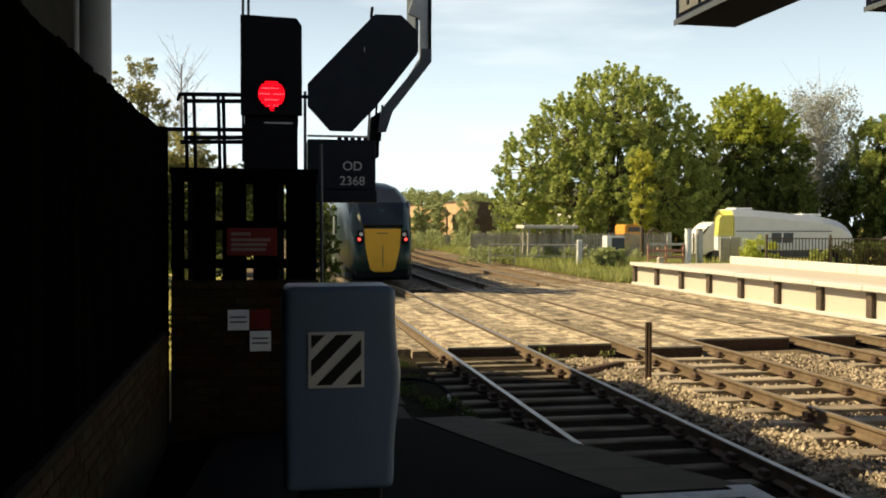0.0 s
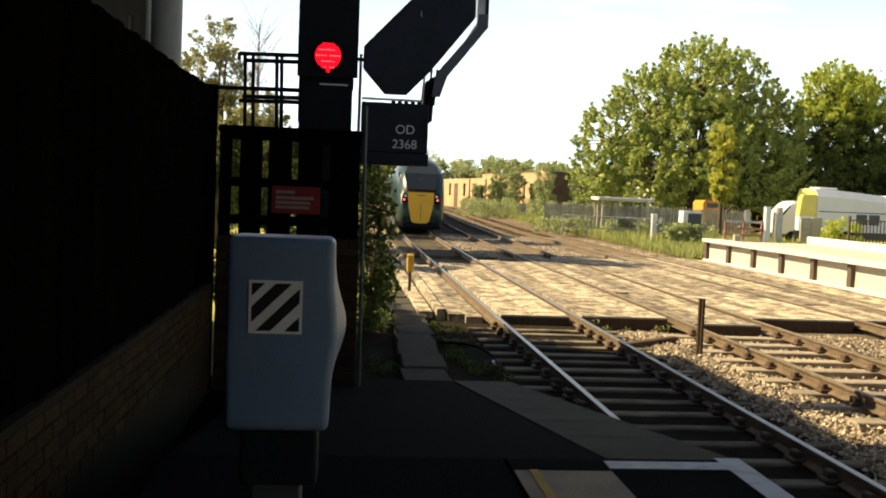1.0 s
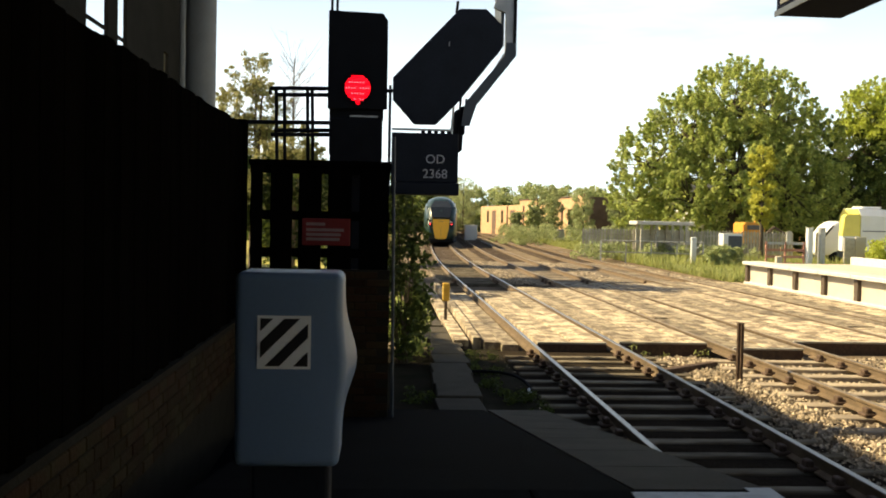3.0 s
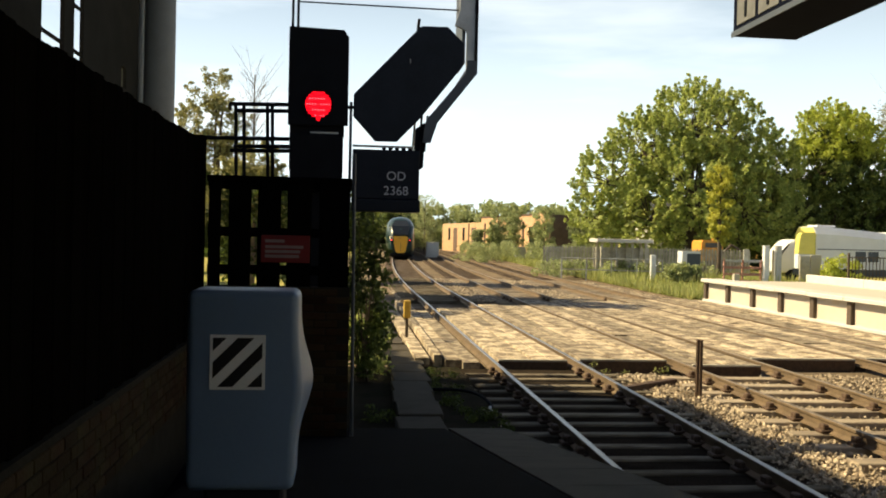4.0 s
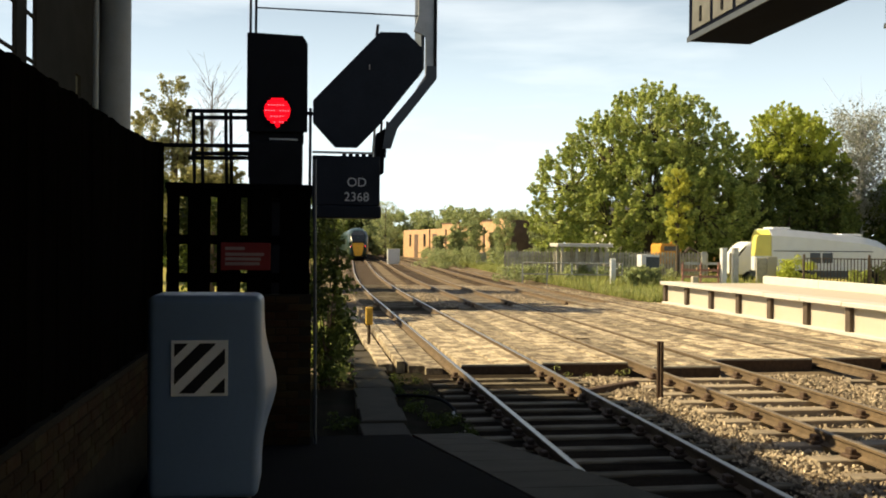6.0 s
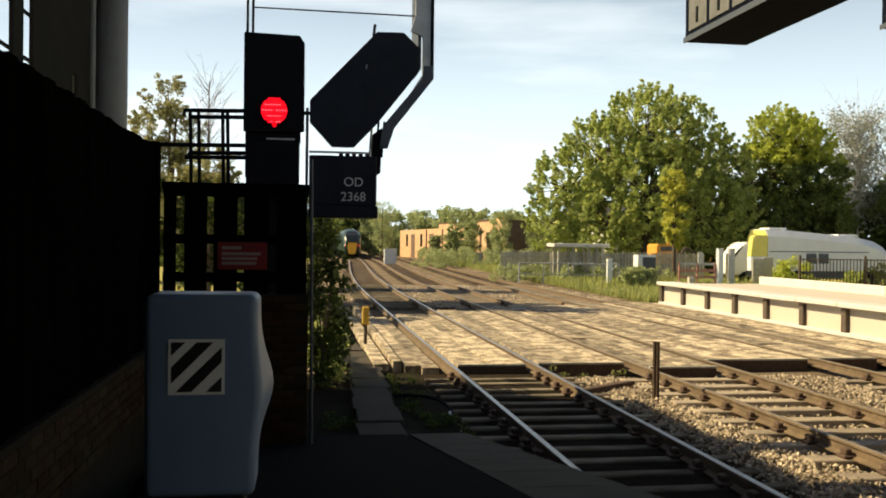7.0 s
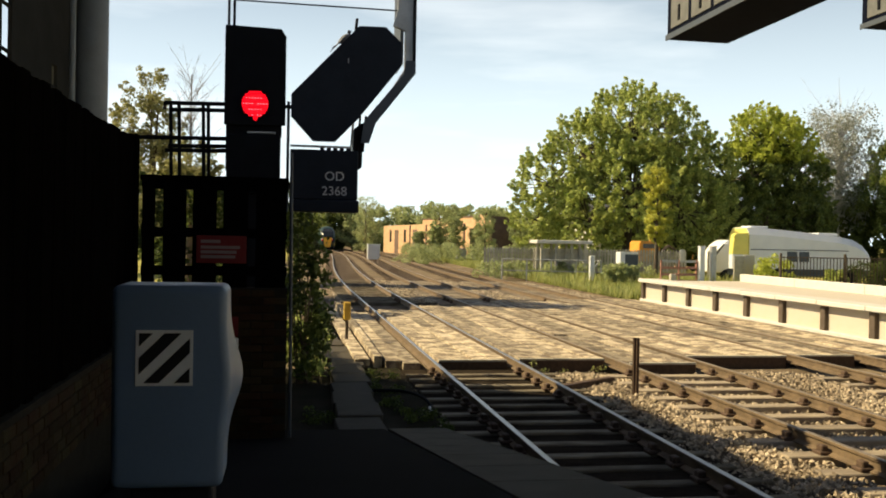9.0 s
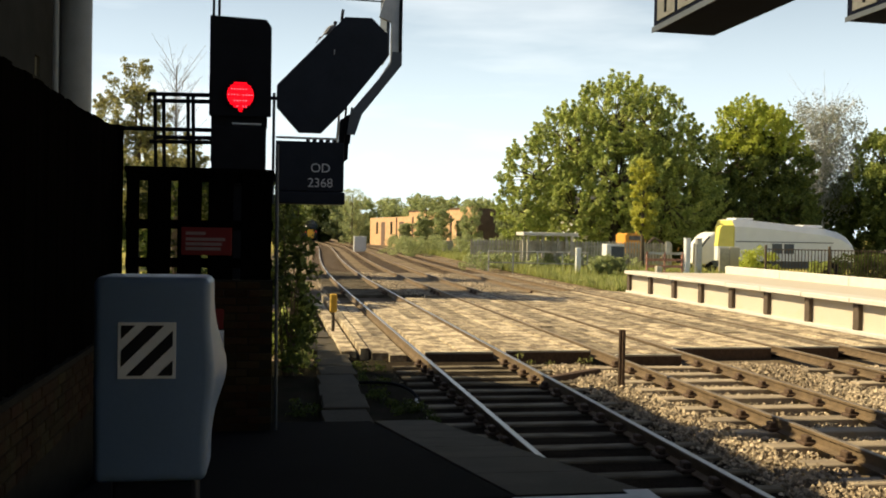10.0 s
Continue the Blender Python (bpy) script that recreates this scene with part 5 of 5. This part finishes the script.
    for x, k, dz in ((0, 1, 0.02), (1.2, 1, 0), (3, 1, -0.12), (5, 1, -0.28), (6.6, 0.99, -0.42), (7.6, 0.96, -0.62), (8.3, 0.9, -0.95), (8.8, 0.8, -1.4)):
        rings.append([bm.verts.new((x, u * k, w if w < 1 else w + dz)) for u, w in prof])
    for a, b2 in zip(rings, rings[1:]):
        for i in range(6):
            bm.faces.new((a[i], a[(i + 1) % 6], b2[(i + 1) % 6], b2[i]))
    bm.faces.new(rings[0]), bm.faces.new(rings[-1])
    bmesh.ops.recalc_face_normals(bm, faces=bm.faces[:])
    part("tank", bm, VANWHITE, t)
    part("rear_panel", prism([(-0.98, 1.0), (-0.98, 2.9), (-0.68, 3.3), (0.68, 3.3), (0.98, 2.9), (0.98, 1.0)], -0.05, -0.01, "x"), VANYELLOW, t, "yellow rear panel")
    part("rear_flank", prism([(-1.15, 1.75), (-1.02, 2.85), (-0.85, 2.98), (-0.06, 3.0), (-0.06, 1.75)], -1.0, -0.6, bevel=0.03), VANYELLOW, t, "yellow side panel")
    part("rear_skirt", box(-1.13, -0.06, -1.0, -0.6, 0.9, 1.745, 0.03), VANWHITE, t)
    part("trim", box(0.1, 7.0, -1.03, -1.005, 2.02, 2.07), GREYDARK, t)
    for k in range(2):
        part("emblem", box(2.6 + k * 0.85, 3.3 + k * 0.85, -1.03, -1.006, 1.35, 1.95), GREYDARK, t, "faded grey emblem")
    part("hatch", box(0.4, 1.6, -0.5, 0.5, 3.325, 3.45, 0.03), VANWHITE, t)
    part("hatch", box(5.2, 6.6, -0.5, 0.5, 2.95, 3.12, 0.03), VANWHITE, t)
    part("chassis", box(-0.2, 8.6, -0.9, 0.9, 0.5, 0.89), GREYDARK, t)
    for x in (1.0, 2.1, 7.4):
        part("wheel", rod((x, -1.0, 0.5), (x, -0.7, 0.5), 0.5, 20), BLACK, t)
    # dark steel fence by the road
    df = thing("steel_fence", "dark green steel railing fence above the platform", "fence")
    me = mesh_of(box(-0.02, 0.02, -0.012, 0.012, 0, 1.75), "fence_bar", BROWNPOST)
    for i in range(134):
        shared("fence_bar", me, (25.4 + i * 0.16, 45.2 - i * 0.045, -0.2), df)
    for k in range(8):
        part("fence_post", box(25.4 + k * 3.1 - 0.05, 25.4 + k * 3.1 + 0.05, 45.15 - k * 0.87, 45.25 - k * 0.87, -0.2, 1.72), BROWNPOST, df)
    for z in (0.1, 1.5):
        part("fence_rail", rod((25.4, 45.2, z), (46.8, 39.2, z), 0.025, 6), BROWNPOST, df)
    hd = thing("hedge", "dark clipped hedge behind the steel fence", "hedge")
    rng = random.Random(77)
    cs = [(x, 45.6 - (x - 27.6) * 0.28 + rng.uniform(0, 0.8), rng.uniform(0, 1.2)) for x in [rng.uniform(29.5, 47) for _ in range(150)]]
    leaf_cloud("foliage", cs, [0.35] * len(cs), 70, 0.06, LEAF_C, hd, 69)
    gp = thing("panel_fence", "pale concrete panels beside the gate", "fence")
    for k in range(2):
        part("panel", box(24.2 + k * 0.62, 24.79 + k * 0.62, 48.0, 48.1, -0.2, 1.5 + 0.05 * (k % 2), 0.02), CREAM if k else GREYWOOD, gp)
    # houses beyond the trees
    for x, y, m in ((41, 84, WARMBRICK), (49, 82, CREAM), (33.5, 90, WHITEWALL)):
        h = thing("house", "house half hidden behind the trees", "house", "houses", at=(x, y, -0.2))
        part("wall", box(-3.5, 3.5, 0, 6, 0, 4.2), m, h)
        part("roof", prism([(-0.3, 4.2), (6.3, 4.2), (3, 6.4)], -3.8, 3.8, "x"), ROOFGREY, h)
        for wx in (-2.4, -0.5, 1.4):
            part("window", box(wx, wx + 1.0, -0.05, -0.01, 1.4, 2.8), GLASS, h)
    kr = thing("kiosk", "low grey roofed hut beyond the fence", "hut", at=(41.0, 50.5, -0.2))
    part("wall", box(-2.5, 2.5, 0, 3, 0, 1.5), CREAM, kr)
    part("roof", prism([(-3.0, 1.5), (3.0, 1.5), (1.2, 2.3), (-1.2, 2.3)], -0.3, 3.3), ROOFGREY, kr)


far_side()


# ---- train ----
def train():
    t = thing("passenger_train", "dark green passenger train with a yellow nose", "train")

    def section(y, w, zt, zb, lean=0.0):
        """Half-width w, roof height zt, floor zb."""
        pts = [(-w * 0.9, zb), (-w, zb + 0.35), (-w, zb + 1.3), (-w * 0.97, zt - 0.95), (-w * 0.85, zt - 0.50), (-w * 0.62, zt - 0.20), (-w * 0.33, zt - 0.05), (0, zt), (w * 0.33, zt - 0.05), (w * 0.62, zt - 0.20), (w * 0.85, zt - 0.50), (w * 0.97, zt - 0.95), (w, zb + 1.3), (w, zb + 0.35), (w * 0.9, zb)]
        return [(x, y, z) for x, z in pts]
    rows = [section(0.0, 0.80, 2.05, 0.55), section(0.12, 0.93, 2.32, 0.46), section(0.35, 1.05, 2.66, 0.41), section(0.8, 1.16, 3.08, 0.36), section(1.3, 1.23, 3.40, 0.33), section(2.0, 1.30, 3.66, 0.32), section(3.0, 1.34, 3.80, 0.30), section(4.5, 1.35, 3.86, 0.30), section(25.6, 1.35, 3.86, 0.30)]
    bm = bmesh.new()
    rings = [[bm.verts.new(p) for p in r] for r in rows]
    for a, b in zip(rings, rings[1:]):
        for i in range(len(a)):
            j = (i + 1) % len(a)
            bm.faces.new((a[i], a[j], b[j], b[i]))
    bm.faces.new(rings[0]), bm.faces.new(rings[-1])
    bmesh.ops.recalc_face_normals(bm, faces=bm.faces[:])
    part("body", bm, TRAINGREEN, t, smooth=True)
    # yellow nose shield, following the sloped front
    part("nose_panel", prism([(-0.66, 2.0), (0.66, 2.0), (0.62, 1.3), (0.45, 0.55), (0.30, 0.45), (-0.30, 0.45), (-0.45, 0.55), (-0.62, 1.3)], -0.06, 0.2, bevel=0.02), TRAINYELLOW, t, "warning yellow nose panel")
    part("coupler_hatch", box(-0.012, 0.012, -0.07, -0.058, 0.6, 1.4), GREYDARK, t)
    part("handle", box(-0.2, 0.2, -0.075, -0.06, 1.82, 1.85), GREYDARK, t)
    ws = bmesh.new()
    q = [ws.verts.new(p) for p in ((-0.72, 0.05, 2.04), (0.72, 0.05, 2.04), (0.84, 0.80, 2.86), (0.56, 1.45, 3.38), (-0.56, 1.45, 3.38), (-0.84, 0.80, 2.86))]
    ws.faces.new((q[0], q[1], q[2], q[5])), ws.faces.new((q[5], q[2], q[3], q[4]))
    ext = bmesh.ops.extrude_face_region(ws, geom=ws.faces[:])
    bmesh.ops.translate(ws, vec=(0, -0.16, 0.10), verts=[v for v in ext["geom"] if isinstance(v, bmesh.types.BMVert)])
    bmesh.ops.recalc_face_normals(ws, faces=ws.faces[:])
    part("windscreen", ws, GLASS, t, "dark sloping windscreen")
    for s in (-1, 1):
        lamp = part("light_cluster", prism([(s * 0.70, 1.45), (s * 0.92, 1.5), (s * 0.90, 1.95), (s * 0.70, 1.9)], -0.02, 0.5), BLACK, t)
        part("tail_lamp", rod((s * 0.84, -0.035, 1.62), (s * 0.84, -0.02, 1.62), 0.055, 14), TAIL, lamp, "glowing red tail lamp")
        part("head_lamp", rod((s * 0.78, -0.035, 1.80), (s * 0.78, -0.02, 1.80), 0.07, 14), LAMPWHITE, lamp)
    for s in (-1, 1):
        part("front_pillar", rod((s * 1.02, 0.6, 1.4), (s * 1.12, 1.45, 3.0), 0.07, 8), TRAINGREY, t)
        part("window_band", box(min(s * 1.352, s * 1.34), max(s * 1.352, s * 1.34), 5, 24.8, 1.75, 2.55), GLASS, t, "dark window band")
        part("door", box(min(s * 1.365, s * 1.345), max(s * 1.365, s * 1.345), 6.2, 7.3, 0.5, 2.5), TRAINGREY, t)
        part("skirt", box(min(s * 1.25, s * 1.1), max(s * 1.25, s * 1.1), 1.4, 25, 0.18, 0.6), GREYDARK, t)
    part("bumper", box(-0.95, 0.95, 0.1, 0.6, 0.22, 0.5, 0.05), BLACK, t)
    part("underframe", box(-1.05, 1.05, 0.6, 25, 0.12, 0.32), BLACK, t)
    for y in (3.6, 6.2, 19, 21.6):
        for x in (-0.75, 0.75):
            part("wheel", rod((x - 0.06, y, 0.42), (x + 0.06, y, 0.42), 0.42, 20), GREYDARK, t)
    for k in range(2):
        y0 = 26.1 + k * 26
        car = bmesh.new()
        ra = [[car.verts.new((p[0], y, p[2])) for p in section(0, 1.35, 3.86, 0.30)] for y in (y0, y0 + 25.4)]
        for i in range(15):
            j = (i + 1) % 15
            car.faces.new((ra[0][i], ra[0][j], ra[1][j], ra[1][i]))
        car.faces.new(ra[0]), car.faces.new(ra[1])
        bmesh.ops.recalc_face_normals(car, faces=car.faces[:])
        c = part("coach", car, TRAINGREEN, t)
        for s in (-1, 1):
            part("window_band", box(min(s * 1.352, s * 1.34), max(s * 1.352, s * 1.34), y0 + 1, y0 + 24.4, 1.75, 2.55), GLASS, c)
        part("bogie", box(-1.0, 1.0, y0 + 1, y0 + 24, 0.05, 0.3), BLACK, c)
    return t


passenger_train = train()


# ---- pigeon ----
def pigeon():
    p = thing("pigeon", "grey pigeon that flies in and perches on the signal", "pigeon")
    bm = bmesh.new()
    bmesh.ops.create_uvsphere(bm, u_segments=14, v_segments=9, radius=1)
    for v in bm.verts:
        x, y, z = v.co
        taper = 1 - 0.35 * max(0, -x)
        v.co = (x * 0.14, y * 0.058 * taper, z * 0.06 * taper)
    part("body", bm, FEATHER, p, smooth=True)
    bm = bmesh.new()
    bmesh.ops.create_uvsphere(bm, u_segments=12, v_segments=8, radius=0.034)
    bmesh.ops.translate(bm, vec=(0.145, 0, 0.045), verts=bm.verts)
    part("head", bm, FEATHERDARK, p, smooth=True)
    part("beak", rod((0.172, 0, 0.042), (0.20, 0, 0.034), 0.008, 6, 0.002), FEATHERDARK, p)
    part("tail", prism([(-0.12, -0.025), (-0.25, -0.055), (-0.25, 0.055), (-0.12, 0.025)], -0.012, 0.0, "z"), FEATHERDARK, p)
    for s in (-1, 1):
        part("leg", rod((0.0, s * 0.02, -0.05), (0.0, s * 0.022, -0.105), 0.005, 5), GATERED, p)
    wings = []
    for s in (-1, 1):
        poly = [(0.085, 0.0), (0.095, s * 0.14), (0.02, s * 0.32), (-0.03, s * 0.30), (-0.07, s * 0.16), (-0.08, 0.0)]
        w = part("wing", prism(poly, -0.006, 0.006, "z"), FEATHER, p)
        w.location = (0.0, s * 0.035, 0.03)
        wings.append(w)
    return p, wings


bird, bird_wings = pigeon()
bird.scale = (0.72, 0.72, 0.72)


# ---- what moves ----
def motions():
    rows = []
    for k in range(21):
        t = k * 0.5
        y = 33.3 + 13.5 * t - 0.03 * t * t
        slope = math.degrees(math.atan((bend(y + 20) - bend(y)) / 20))
        rows.append((t, pose(3.32 + 0.38 * max(0, 1 - t / 2) + bend(y), y, 0, 0, 0, -slope)))
    walk(passenger_train, rows)
    hits = [(7.4, -2.20, 3.78, 0, 14.6), (7.5, -1.85, 3.82, 5, 14.3), (7.6, -1.53, 3.96, 10, 13.9), (7.7, -1.21, 4.0, 0, 13.5), (7.8, -1.10, 4.08, -10, 13.1), (7.9, -0.80, 4.19, -20, 12.7), (8.0, -0.40, 4.30, -20, 12.3), (8.1, -0.02, 4.42, -25, 11.9), (8.2, 0.07, 4.45, -35, 11.6), (8.3, 0.31, 4.56, -50, 11.35), (8.4, 0.37, 4.61, -50, 11.2), (8.5, 0.56, 4.59, -35, 11.1), (8.6, 0.60, 4.55, -30, 11.03), (8.8, 0.70, 4.58, -38, 11.02), (9.0, 0.70, 4.58, -38, 11.02), (10.0, 0.70, 4.58, -38, 11.02)]
    rows = [(0.0, pose(-7.5, 16.5, 3.9, 0, 0, 8)), (7.0, pose(-5.2, 15.4, 4.0, 0, 0, 8))]
    for t, x, z, tilt, y in hits:
        k = (y + 0.78) / 11.98
        rows.append((t, pose(x * k, y, 2.12 + (z - 2.12) * k, 0, tilt, 8)))
    walk(bird, rows)
    for s, w in zip((-1, 1), bird_wings):
        rows = []
        for t, up in ((0.0, 0), (7.0, 0), (7.4, 40), (7.5, -35), (7.6, 40), (7.7, -42), (7.8, 42), (7.9, -40), (8.0, 44), (8.1, -35), (8.2, 50), (8.3, -36), (8.4, 50), (8.5, 62), (8.6, 45), (8.7, 20), (8.8, -40), (9.0, -62), (10.0, -62)):
            fold = s * 72 if t > 8.75 else 0
            rows.append((t, pose(0, s * 0.035, 0.03, s * up if fold == 0 else s * -12, 0, fold if fold else 0)))
        walk(w, rows)


motions()
